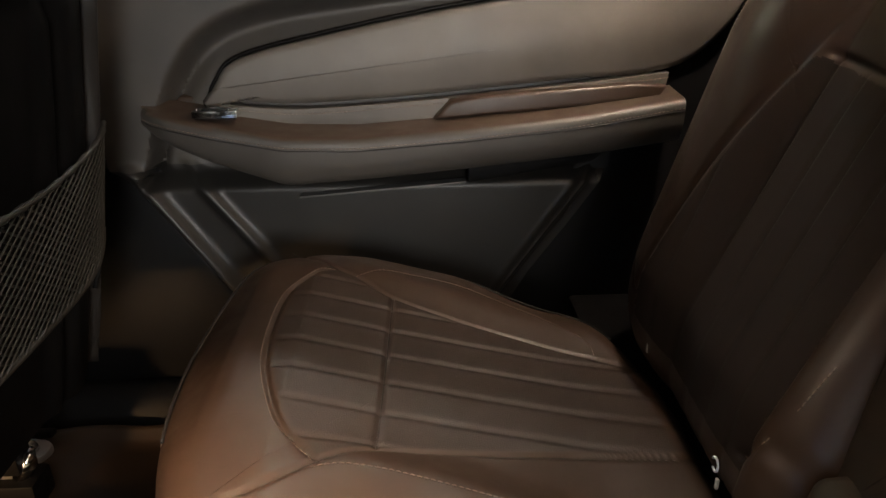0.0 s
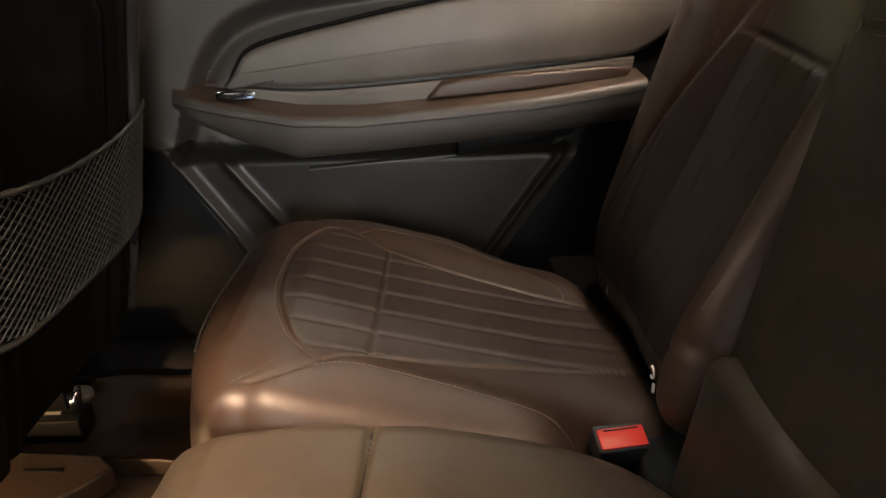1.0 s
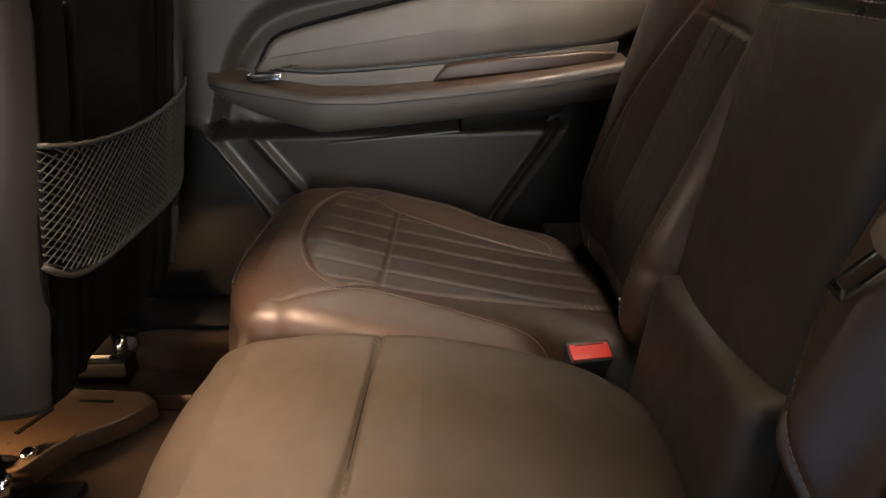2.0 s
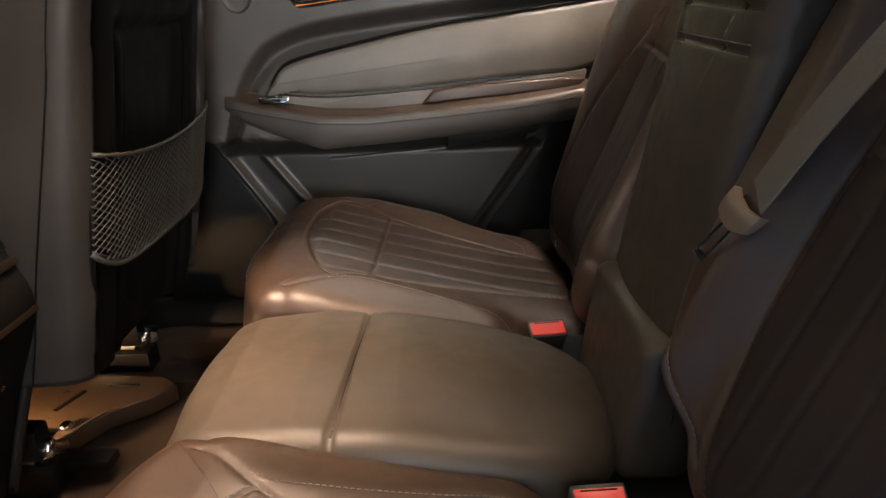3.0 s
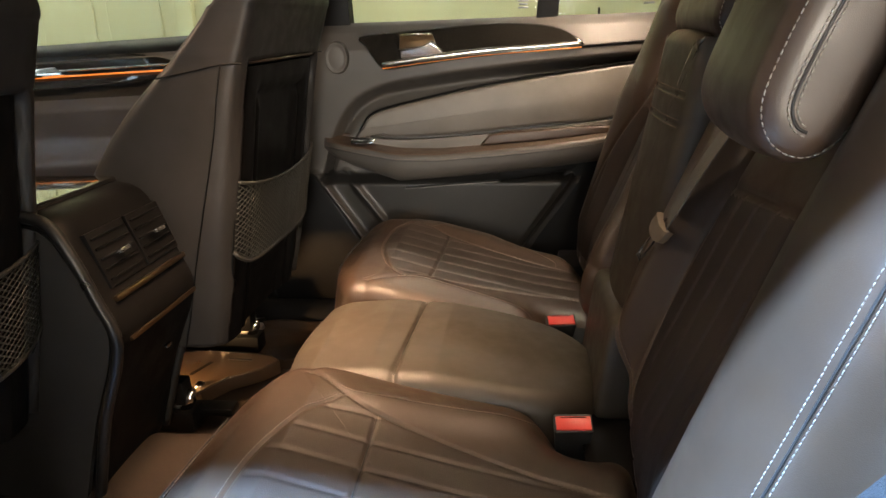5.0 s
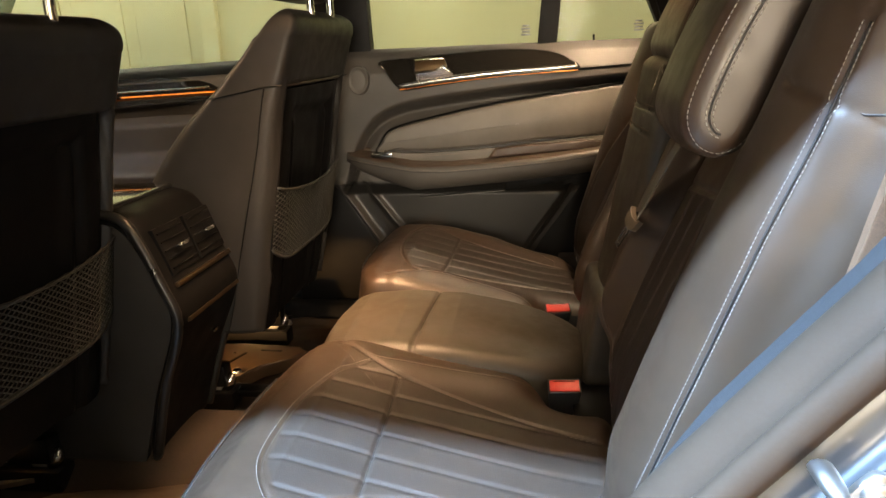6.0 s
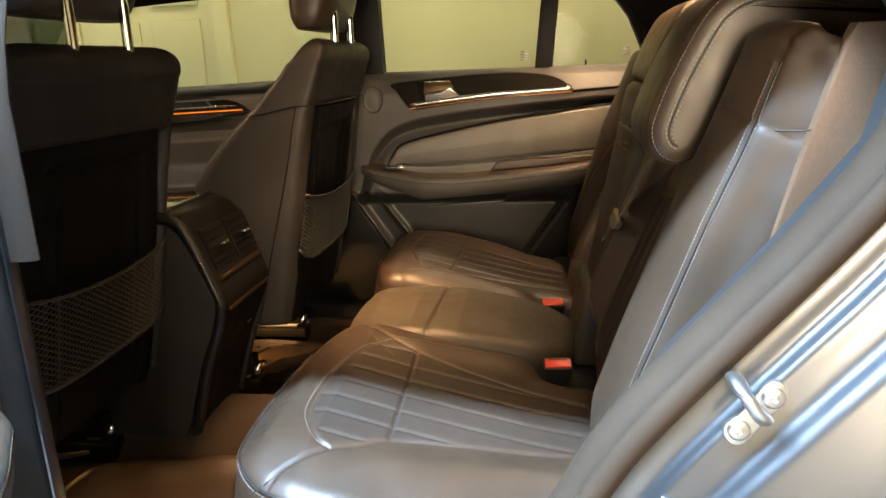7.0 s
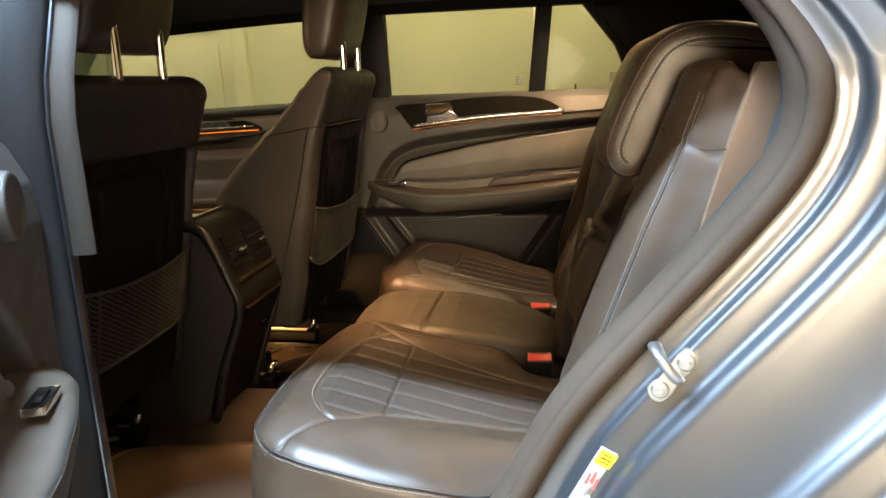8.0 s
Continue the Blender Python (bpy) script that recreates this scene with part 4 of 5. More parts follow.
def ribbon(path, width_dir, width, thick=0.0014):
    p = np.array(path, float)
    d = np.array(width_dir, float)
    d = d if d.ndim == 2 else np.repeat(d[None], len(p), 0)
    d = d / np.linalg.norm(d, axis=1)[:, None]
    rows = [[q + e * s * width / 2 for s in (-1, -0.5, 0, 0.5, 1)] for q, e in zip(p, d)]
    return sweep(rows)


belt = thing("seat_belt", "grey-brown seat belt hanging with its latch tongue", "seat belt", at=(0.30, 0.08, 1.1))
run = spline([(0.445, -0.045, 1.395), (0.400, -0.020, 1.330), (0.345, 0.035, 1.215), (0.306, 0.072, 1.120)], 30)
v, f = ribbon(run, (0.25, 0.95, 0.35), 0.047)
solid("webbing", v, f, 0.0014, webbing, belt)
# lower strand: its shade and the dark gap beside it are put into the colour
run = spline([(0.306, 0.100, 1.112), (0.302, 0.125, 1.05), (0.290, 0.140, 0.96), (0.285, 0.142, 0.86)], 20)
v, f = ribbon(run, (0.9, 0.3, 0.2), 0.010)
solid("webbing", v, f, 0.0014, hide_dark, belt, "lower strand of the belt, coloured dark for shade")
m = frame_of((0.297, 0.080, 1.108), (0.10, -0.95, -0.28), (0.35, -0.47, 0.81)) @ Matrix.Scale(0.64, 4)
part("tongue_grip", plate([(-0.036, -0.012), (-0.030, -0.026), (-0.012, -0.034), (0.012, -0.034), (0.030, -0.024), (0.036, -0.010), (0.038, 0.014), (0.024, 0.006), (0.0, 0.002), (-0.024, 0.006), (-0.038, 0.014)],
                          m, 0.014, 0.003), pale_plastic, belt, "pale plastic grip of the latch tongue")
for s in (-1, 1):
    part("latch_plate", plate([(s * 0.0105 - 0.0035, -0.092), (s * 0.0105 + 0.0035, -0.092), (s * 0.0105 + 0.0035, -0.03), (s * 0.0105 - 0.0035, -0.03)], m @ Matrix.Translation((0, 0, -0.006)), 0.0025, 0.0008), chrome, belt, "bare steel latch plate")
part("latch_plate", plate([(-0.014, -0.100), (0.014, -0.100), (0.014, -0.088), (-0.014, -0.088)], m @ Matrix.Translation((0, 0, -0.006)), 0.0025, 0.0008), chrome, belt)

# far belt anchor and child-seat loops between cushion and backrest
for x, y, z in ((0.262, 0.715, 0.862), (0.264, 0.512, 0.842)):
    loop = thing("anchor_tag", "pale printed tag on a child-seat anchor", "anchor tag", "child-seat anchors", at=(x, y, z))
    ring = [(x - 0.012, y + 0.006 * math.cos(a), z + 0.007 * math.sin(a)) for a in np.linspace(0.4, 2 * math.pi - 0.9, 16)]
    v, f = tube(ring, 0.0013, 6)
    raw("ring", v, f, white_ink, loop)
    part("tag", box(x - 0.014, x - 0.011, y - 0.012, y - 0.008, z - 0.020, z - 0.008, 0.001), white_ink, loop)


# ---- front seats ----
def front_seat(near):
    """A front seat seen from behind: leather backrest, recessed shell with a net, headrest on two posts, rails on the floor."""
    cy = -0.072 if near else 0.630
    dz = -0.018 if near else 0.0
    dx = -0.190 if near else 0.022
    seat = thing("front_seat", "dark leather front seat with net map pocket on its back", "car seat", "front seats", at=(-0.6 + dx, cy, 0.56))
    zs = [0.66, 0.74, 0.84, 0.95, 1.05, 1.12, 1.18, 1.24, 1.30, 1.36, 1.41, 1.44, 1.455]
    fr = [-0.79, -0.79, -0.785, -0.77, -0.735, -0.70, -0.655, -0.60, -0.53, -0.47, -0.42, -0.40, -0.385]
    re = [-0.50, -0.48, -0.455, -0.435, -0.415, -0.402, -0.392, -0.382, -0.370, -0.352, -0.335, -0.328, -0.345]
    hw = [0.225, 0.235, 0.245, 0.25, 0.252, 0.25, 0.248, 0.246, 0.242, 0.236, 0.226, 0.212, 0.19]
    zz = np.concatenate([np.linspace(0.768, 1.40, 70), np.linspace(1.402, 1.455, 16)])
    F, R, W = (np.interp(zz, zs, q) for q in (fr, re, hw))
    soft = np.hanning(13) / np.hanning(13).sum()
    W = np.where(zz > 1.36, np.interp(1.36, zs, hw), W)
    F, R, W = (np.convolve(np.pad(q, 6, mode="edge"), soft, "valid") for q in (F, R, W))
    crown = np.clip((zz - 1.400) / 0.055, 0, 1)
    turn = 0.052 * (1 - np.sqrt(np.maximum(0.0, 1 - crown ** 2)))
    F, R, W = F + turn * 0.35, R - turn * 0.45, W - turn
    rows, n = [], 120
    for z, a, b, h in zip(zz, F, R, W):
        row = []
        for t in np.linspace(0, 2 * math.pi, n, endpoint=False):
            c, s = math.cos(t), math.sin(t)
            e = 0.25
            px = math.copysign(abs(c) ** e, c)
            py = math.copysign(abs(s) ** e, s)
            x = (a + b) / 2 + (b - a) / 2 * px
            y = h * py
            if px > 0.55 and z < 1.305:           # sunk back behind the leather edge
                inset = max(0.0, min(1.0, (0.212 - abs(y)) / 0.012)) * min(1.0, (1.305 - z) / 0.012)
                x -= 0.075 * inset
            if abs(z - 1.305) < 0.03:             # cross seam
                x -= px * 0.004 * math.exp(-((z - 1.305) / 0.004) ** 2)
                y *= 1 - 0.012 * math.exp(-((z - 1.305) / 0.004) ** 2)
            row.append((x + dx, cy + y, z + dz * float(sstep((z - 1.1) / 0.2))))
        rows.append(row)
    k = len(rows)
    v = np.concatenate([np.array(r) for r in rows])
    f = grid_faces(k, n, True) + [tuple(range(n))[::-1], tuple((k - 1) * n + j for j in range(n))]
    raw("backrest", v, f, hide_dark, seat)
    # side seam that runs down the flank, and the cross seam's thread
    for s in (-1, 1):
        line = [(np.interp(z, zs, re) - np.interp(z, [0.77, 0.88, 1.19, 1.305], [0.085, 0.075, 0.045, 0.042]) + dx, cy + s * (np.interp(z, zs, hw) + 0.0005), z) for z in np.linspace(0.77, 1.305, 30)]
        tv, tf = tube(line, 0.0014, 5)
        raw("seam", tv, tf, shell_black, seat)
        line = [(x + dx, cy + s * (np.interp(z, zs, hw) + 0.0002), z) for x, z in spline([(-0.53, 1.285), (-0.46, 1.296), (-0.415, 1.304), (-0.372, 1.306)], 12)]
        tv, tf = tube(line, 0.0016, 5)
        raw("seam", tv, tf, shell_black, seat)
    line = [(np.interp(1.306, zs, re) + dx + 0.0005 - 0.02 * (abs(q) / 0.2) ** 6, cy + q, 1.306) for q in np.linspace(-0.21, 0.21, 40)]
    tv, tf = tube(line, 0.0032, 6)
    raw("piping", tv, tf, hide, seat, "brown piping over the back shell")
    # moulded shell
    rows = []
    for z in np.linspace(0.76, 1.298, 40):
        row = []
        for q in np.linspace(-0.208, 0.208, 70):
            dish = 0.016 * (sstep((0.150 - abs(q)) / 0.02) * sstep((1.262 - z) / 0.02)) if z > 0.9 else 0.016 * sstep((0.150 - abs(q)) / 0.02)
            rib = 0.010 * math.exp(-((abs(q) - 0.115) / 0.016) ** 2) * float(sstep((1.245 - z) / 0.03))
            row.append((np.interp(z, zs, re) + dx - 0.012 - dish + rib - 0.016 * (abs(q) / 0.208) ** 10, cy + q, z))
        rows.append(row)
    v, f = sweep(rows)
    solid("back_shell", v, f, 0.004, shell_black, seat, "black moulded back shell")
    # net pocket: crossing cords below an elastic hem
    lift = -0.012 if near else 0.018
    top_z = lambda q: 1.052 + lift + 0.020 * (abs(q) / 0.2) ** 2.2
    low_z = lambda q: 0.902 + lift + 0.022 * (abs(q) / 0.2) ** 6
    net_x = lambda q, z: np.interp(z, zs, re) + dx + 0.004 + 0.008 * (1 - (q / 0.232) ** 2) - 0.016 * (abs(q) / 0.232) ** 8
    pieces = []
    for k in range(-24, 48):
        for s in (-1, 1):
            pts = []
            for q in np.linspace(-0.222, 0.222, 40):
                z = 0.86 + k * 0.0105 + s * (q + (0.2 if s > 0 else -0.2)) * 0.62 - (0.0 if s > 0 else 0.0)
                if low_z(q) <= z <= top_z(q):
                    pts.append((net_x(q, z) + 0.0008 * s, cy + q, z))
                elif len(pts) > 1:
                    break
                else:
                    pts = []
            if len(pts) > 1:
                pieces.append(tube(pts, 0.0012, 4))
    v, f = merged(pieces)
    pocket = raw("net_pocket", v, f, cord, seat, "knitted net map pocket")
    hem = [(net_x(q, top_z(q)) + 0.001, cy + q, top_z(q)) for q in np.linspace(-0.222, 0.222, 40)]
    v, f = tube(hem, [0.0032 + 0.0009 * math.sin(i * 2.1) for i in range(40)], 6)
    raw("hem", v, f, cord, pocket, "elastic hem")
    foot = [(net_x(q, low_z(q)) - 0.002, cy + q, low_z(q)) for q in np.linspace(-0.222, 0.222, 40)]
    v, f = tube(foot, 0.0048, 6)
    raw("hem", v, f, cord, pocket)
    for s in (-1, 1):
        rail = spline([(net_x(0.232, 1.10), cy + s * 0.222, 1.115), (net_x(0.232, 1.0), cy + s * 0.222, 1.0), (net_x(0.232, 0.93), cy + s * 0.218, 0.92), (net_x(0.232, 0.9), cy + s * 0.20, 0.885)], 20)
        v, f = tube(rail, 0.0034, 8)
        raw("side_bar", v, f, shell_black, pocket)
    # headrest
    hx, hz = -0.390 + dx, 1.585
    rows = []
    for z in np.linspace(-0.105, 0.125, 34):
        t = z / 0.115
        flat = max(0.05, 1 - abs(t) ** 4.5) ** 0.5 if abs(t) < 1 else 0.22
        row = []
        for q in np.linspace(0, 2 * math.pi, 64, endpoint=False):
            c, s = math.cos(q), math.sin(q)
            px = math.copysign(abs(c) ** 0.6, c)
            py = math.copysign(abs(s) ** 0.5, s)
            groove = 1 - 0.02 * math.exp(-((z + 0.060) / 0.003) ** 2)
            row.append((hx + (0.064 + 0.010 * t) * px * flat * groove + 0.03 * t * 0.6, cy + 0.146 * py * (0.78 + 0.22 * flat) * groove, hz + z))
        rows.append(row)
    v = np.concatenate([np.array(r) for r in rows])
    f = grid_faces(34, 64, True) + [tuple(range(64))[::-1], tuple(33 * 64 + j for j in range(64))]
    head = raw("headrest", v, f, hide, seat, "brown leather headrest")
    for s in (-1, 1):
        for off in (0.0,):
            v, f = tube(spline([(-0.354 + dx, cy + s * 0.075, 1.42), (-0.353 + dx, cy + s * 0.075, 1.475), (-0.353 + dx, cy + s * 0.075, 1.53)], 10), 0.0088, 14)
            raw("post", v, f, chrome, seat, "chrome headrest post")
    # base: cushion edge, rails and their brackets
    part("seat_base", box(-1.20 + dx, -0.70 + dx, cy - 0.21, cy + 0.21, 0.675, 0.79, 0.03, 3), shell_black, seat)
    for s in (-1, 1):
        y = cy + s * 0.185
        rail = part("seat_rail", box(-1.25 + dx, -0.585 + dx, y - 0.026, y + 0.026, 0.555, 0.600, 0.005), shell_black, seat)
        part("rail_top", box(-1.22 + dx, -0.60 + dx, y - 0.010, y + 0.010, 0.601, 0.612, 0.002), steel, rail, "bare steel rail track")
        part("bracket", box(-0.70 + dx, -0.60 + dx, y - 0.020, y + 0.020, 0.612, 0.668, 0.008), shell_black, rail)
        v, f = tube([(-0.612 + dx, y, 0.60), (-0.598 + dx, y, 0.622), (-0.592 + dx, y, 0.640)], [0.014, 0.013, 0.008], 12)
        raw("bolt", v, f, chrome, rail, "shiny rail bolt")
    return seat


front_seat(False)
front_seat(True)

# ---- rear end of the centre console ----
console = thing("centre_console", "black centre console end with two air vents and storage flap", "centre console", at=(-0.75, 0.27, 0.6))
prof = spline([(-0.95, 1.108), (-0.75, 1.114), (-0.63, 1.110), (-0.570, 1.096), (-0.540, 1.050), (-0.510, 0.970), (-0.493, 0.920), (-0.505, 0.865), (-0.550, 0.760), (-0.60, 0.60)], 60)
rows = []
for x, z in prof:
    low = float(np.clip((z - 0.60) / 0.30, 0, 1))
    wide = 0.115 + 0.030 * low - 0.012 * float(sstep((z - 1.07) / 0.07))
    ring = []
    for q in np.linspace(-1, 1, 31):
        e = abs(q) ** 10
        ring.append((x - 0.014 * e, 0.27 + wide * q, z - 0.016 * e * float(sstep((z - 1.0) / 0.1))))
    rows.append(ring)
v, f = sweep(rows)
solid("console_skin", v, f, 0.004, shell_black, console)
for s in (-1, 1):
    pts = [(x - 0.014, z - 0.012) for x, z in prof] + [(-0.95, 0.60)]
    m = frame_of((0, 0.27 + s * 0.118, 0), (1, 0, 0), (0, 0, 1))
    part("console_side", plate([(x - 0.012, z) for x, z in pts], m @ Matrix.Translation((0, 0, 0.006)), 0.012, 0.002), hide_dark, console)
    edge = [(x - 0.004, 0.27 + s * (0.113 + 0.030 * float(np.clip((z - 0.60) / 0.30, 0, 1)) - 0.012 * float(sstep((z - 1.07) / 0.07))), z - 0.002) for x, z in prof[20:]]
    v, f = tube(edge, 0.0095, 10)
    raw("edge_strip", v, f, strip_black, console, "satin black rounded edge strip")
part("lid", box(-0.95, -0.612, 0.27 - 0.122, 0.27 + 0.122, 1.080, 1.116, 0.008, 4), gloss_trim, console, "glossy armrest lid edge")
vent_m = frame_of((-0.529, 0.27, 1.026), (0, 1, 0), (-0.33, 0, 0.94))
for s in (-1, 1):
    m = vent_m @ Matrix.Translation((s * 0.056, 0, 0.004))
    bm = plate([(-0.052, -0.046), (0.052, -0.046), (0.052, 0.046), (-0.052, 0.046)], m, 0.01, 0.004)
    vent = part("air_vent", bm, shell_black, console, "black air vent")
    for k in range(5):
        bm = box(-0.046, 0.046, -0.0018, 0.0018, -0.002, 0.002, 0.001)
        bm.transform(m @ pose(0, -0.034 + 0.017 * k, 0.001, 25, 0, 0))
        part("vane", bm, shell_black, vent)
    bm = box(-0.013, 0.013, -0.0035, 0.0035, 0.006, 0.018, 0.002)
    bm.transform(m)
    part("tab", bm, satin_chrome, vent, "bright vane tab")
bm = box(-0.112, 0.112, -0.005, 0.005, -0.004, 0.007, 0.003)
bm.transform(vent_m @ Matrix.Translation((0, -0.064, 0.0)))
part("cross_bar", bm, bronze_trim, console, "bronze-toned bar under the vents")
flap_m = frame_of((-0.511, 0.27, 0.945), (0, 1, 0), (-0.30, 0, 0.95))
part("storage_flap", plate([(-0.115, -0.042), (0.115, -0.042), (0.115, 0.034), (-0.115, 0.034)], flap_m @ Matrix.Translation((0, 0, 0.004)), 0.012, 0.004), gloss_trim, console, "glossy black storage flap")
bm = box(-0.110, 0.110, -0.004, 0.004, -0.004, 0.006, 0.002)
bm.transform(flap_m @ Matrix.Translation((0, -0.050, 0.000)))
part("cross_bar", bm, bronze_trim, console)
part("button", box(-0.532, -0.520, 0.30, 0.318, 0.812, 0.817, 0.001), chrome, console)


# ---- doors ----
RECESS = [(-0.425, 0.955), (-0.405, 1.010), (-0.389, 1.060), (-0.355, 1.128), (-0.305, 1.181), (-0.228, 1.211), (-0.117, 1.228), (0.067, 1.248), (0.30, 1.265), (0.52, 1.275)]


def door_skin(x, z):
    """How far the inner skin of a rear door stands in from y = 1.06."""
    y = np.interp(z, [0.55, 0.70, 0.97, 1.10, 1.25, 1.30, 1.345, 1.362, 1.370], [0.035, 0.040, 0.045, 0.045, 0.050, 0.046, 0.026, 0.010, -0.004])
    rec = np.array(spline(RECESS, 40))
    edge = np.interp(x, rec[:, 0], rec[:, 1])
    inside = sstep((edge - z + 0.010) / 0.040) * (x > -0.43) * (1.15 - 0.55 * sstep((edge - z) / 0.075))
    y = y - 0.058 * inside * sstep((z - 0.95) / 0.03)
    # ridges of the lower panel
    for (x0, z0), (x1, z1), tall, wide in (((-0.425, 0.968), (-0.30, 0.775), 0.014, 0.012), ((-0.362, 0.993), (-0.22, 0.80), 0.010, 0.009), ((0.262, 0.995), (0.13, 0.805), 0.012, 0.007)):
        d = np.abs((x - x0) * (z1 - z0) - (z - z0) * (x1 - x0)) / math.hypot(x1 - x0, z1 - z0)
        y = y + tall * np.exp(-(d / wide) ** 2) * sstep((1.0 - z) / 0.02)
    return y


def rear_door(m, label, far):
    """Inner side of a rear door, built as the far one and set by m."""
    door = thing("rear_door", label, "car door", "rear doors", at=(-0.46, 1.06, 0.6))

    def at(p):
        return np.asarray(p, float)

    zs = np.linspace(0.56, 1.368, 180)
    rows = []
    for z in zs:
        x0 = np.interp(z, [0.56, 0.79, 0.968, 0.985], [-0.16, -0.315, -0.436, -0.470])
        x1 = np.interp(z, [0.56, 0.806, 0.887, 1.004, 1.102, 1.211, 1.27, 1.368], [0.02, 0.160, 0.218, 0.296, 0.350, 0.440, 0.50, 0.52])
        xs = np.linspace(x0, x1, 190)
        rows.append(np.column_stack([xs, 1.06 - door_skin(xs, np.full(190, z)), np.full(190, z)]))
    v, f = sweep(rows)
    skin = solid("inner_skin", v, f, 0.004, soft_door, door)
    skin.data.materials.append(hard_door)
    for face in skin.data.polygons:
        if face.center.z < 0.985 and face.center.x < 0.26:
            face.material_index = 1
    wall = frame_of((0, 1.035, 0), (1, 0, 0), (0, 0, 1))
    part("shell", plate([(-0.465, 1.36), (0.515, 1.36), (0.49, 1.26), (0.43, 1.20), (0.34, 1.10), (0.285, 1.0), (0.15, 0.80), (0.01, 0.57), (-0.15, 0.57), (-0.30, 0.79), (-0.43, 0.96), (-0.465, 1.0)],
                        wall @ Matrix.Translation((0, 0, -0.060)), 0.085, 0.004), body_paint, door, "grey painted outer shell")
    # padded leather insert
    outline = [(-0.318, 1.072), (-0.300, 1.108), (-0.262, 1.142), (-0.12, 1.176), (0.066, 1.210), (0.308, 1.241), (0.455, 1.255), (0.452, 1.21), (0.365, 1.122), (0.188, 1.104), (0.0, 1.087), (-0.162, 1.078), (-0.245, 1.080), (-0.292, 1.094)]
    pad("insert", outline, lambda x, z: 0.006 + 0.012 * np.exp(-((z - np.interp(x, [-0.3, 0.45], [1.105, 1.19])) / 0.06) ** 2), wall, hide_door, door, "padded grey leather insert", 0.010, 0.02, (), 0, 220, 30,
        centre=(0.10, 1.15))
    seam_low = [(-0.300, 1.078), (-0.245, 1.068), (-0.162, 1.064), (0.0, 1.074), (0.188, 1.090), (0.352, 1.107)]
    p = spline(seam_low, 60)
    line = np.column_stack([p[:, 0], np.full(60, 1.0185), p[:, 1]])
    stitches("stitching", line, door, brown_thread, 0.006, 0.0045, 0.0006, 0.0004, (0, -1, 0))
    part("ledge", plate(spline([(-0.305, 1.082), (-0.245, 1.074), (-0.162, 1.071), (0.0, 1.080), (0.188, 1.097), (0.352, 1.114)], 30).tolist() + [(0.345, 1.060), (0.10, 1.040), (-0.15, 1.030), (-0.28, 1.045)],
                        frame_of((0, 1.0195, 0), (1, 0, 0), (0, 0, 1)), 0.02, 0.003), hide_door, door, "smooth grey ledge over the armrest")
    # armrest
    xs = np.linspace(-0.405, 0.36, 70)
    top = np.interp(xs, [-0.405, -0.37, -0.30, -0.2, -0.1, 0.05, 0.2, 0.36], [1.074, 1.072, 1.060, 1.043, 1.040, 1.050, 1.063, 1.084])
    low = np.interp(xs, [-0.405, -0.37, -0.3, -0.2, -0.06, 0.06, 0.25, 0.36], [1.046, 1.030, 1.004, 0.972, 0.981, 0.991, 1.009, 1.022])
    front = np.interp(xs, [-0.405, -0.385, -0.36, -0.30, -0.2, 0.2, 0.36], [1.005, 0.982, 0.966, 0.953, 0.945, 0.950, 0.962])
    rows = []
    for x, t, b, fy in zip(xs, top, low, front):
        mid = (t + b) / 2
        sec = spline([(1.045, t + 0.010), (1.01, t + 0.006), (fy + 0.012, t + 0.003), (fy + 0.003, t - 0.001), (fy, t - 0.009), (fy + 0.002, mid - 0.006), (fy + 0.012, b + 0.006), (fy + 0.032, b), (1.045, b + 0.004)], 40)
        rows.append([(x, y, z) for y, z in sec])
    v, f = sweep(rows)
    arm = solid("armrest", v, f, 0.003, soft_door, door, "leather armrest with brown top")
    arm.data.materials.append(hide_arm)
    for face in arm.data.polygons:
        if face.normal.z > 0.70 and face.center.z > 1.02:
            face.material_index = 1
    line = np.column_stack([xs, front + 0.0006, top - 0.010])
    stitches("stitching", line, door, brown_thread, 0.006, 0.0045, 0.0006, 0.0004, (0, -1, 0))
    v, f = tube(line + np.array([0, -0.0005, -0.004]), 0.0011, 5)
    raw("seam", v, f, hide_dark, arm)
    # grip pads on the armrest and the window switch
    part("grip_pad", plate([(x, z / 0.94 - 0.0) for x, z in ((0.010, 1.056), (0.034, 1.082), (0.075, 1.088), (0.30, 1.102), (0.345, 1.098), (0.335, 1.082), (0.18, 1.068))],
                           frame_of((0, 1.0, 0), (1, 0, 0), (0, 0.0, 1)) @ Matrix.Diagonal((1, 0.94, 1, 1)), 0.02, 0.006, 3), hide, door, "brown leather grip pad")
    part("switch_panel", plate([(-0.375, 1.077), (-0.36, 1.088), (-0.25, 1.080), (-0.205, 1.062), (-0.19, 1.048), (-0.24, 1.050), (-0.30, 1.062)],
                               frame_of((0, 0.998, 0), (1, 0, 0), (0, 0.05, 1)), 0.02, 0.005, 3), hide, door)
    bm = box(-0.322, -0.264, 0.974, 0.996, 1.068, 1.078, 0.002)
    switch = part("window_switch", bm, shell_black, door, "window switch with chrome rim")
    for ax, bx, ay, by in ((-0.3235, -0.2625, 0.9725, 0.9745), (-0.3235, -0.2625, 0.9955, 0.9975), (-0.3235, -0.3215, 0.9745, 0.9955), (-0.2645, -0.2625, 0.9745, 0.9955)):
        part("rim", box(ax, bx, ay, by, 1.070, 1.0795, 0.0006), chrome, switch)
    part("toggle", box(-0.312, -0.276, 0.980, 0.990, 1.077, 1.0815, 0.002), dark_trim, switch)
    part("toggle_bar", box(-0.302, -0.286, 0.982, 0.985, 1.0815, 1.083, 0.0005), chrome, switch)
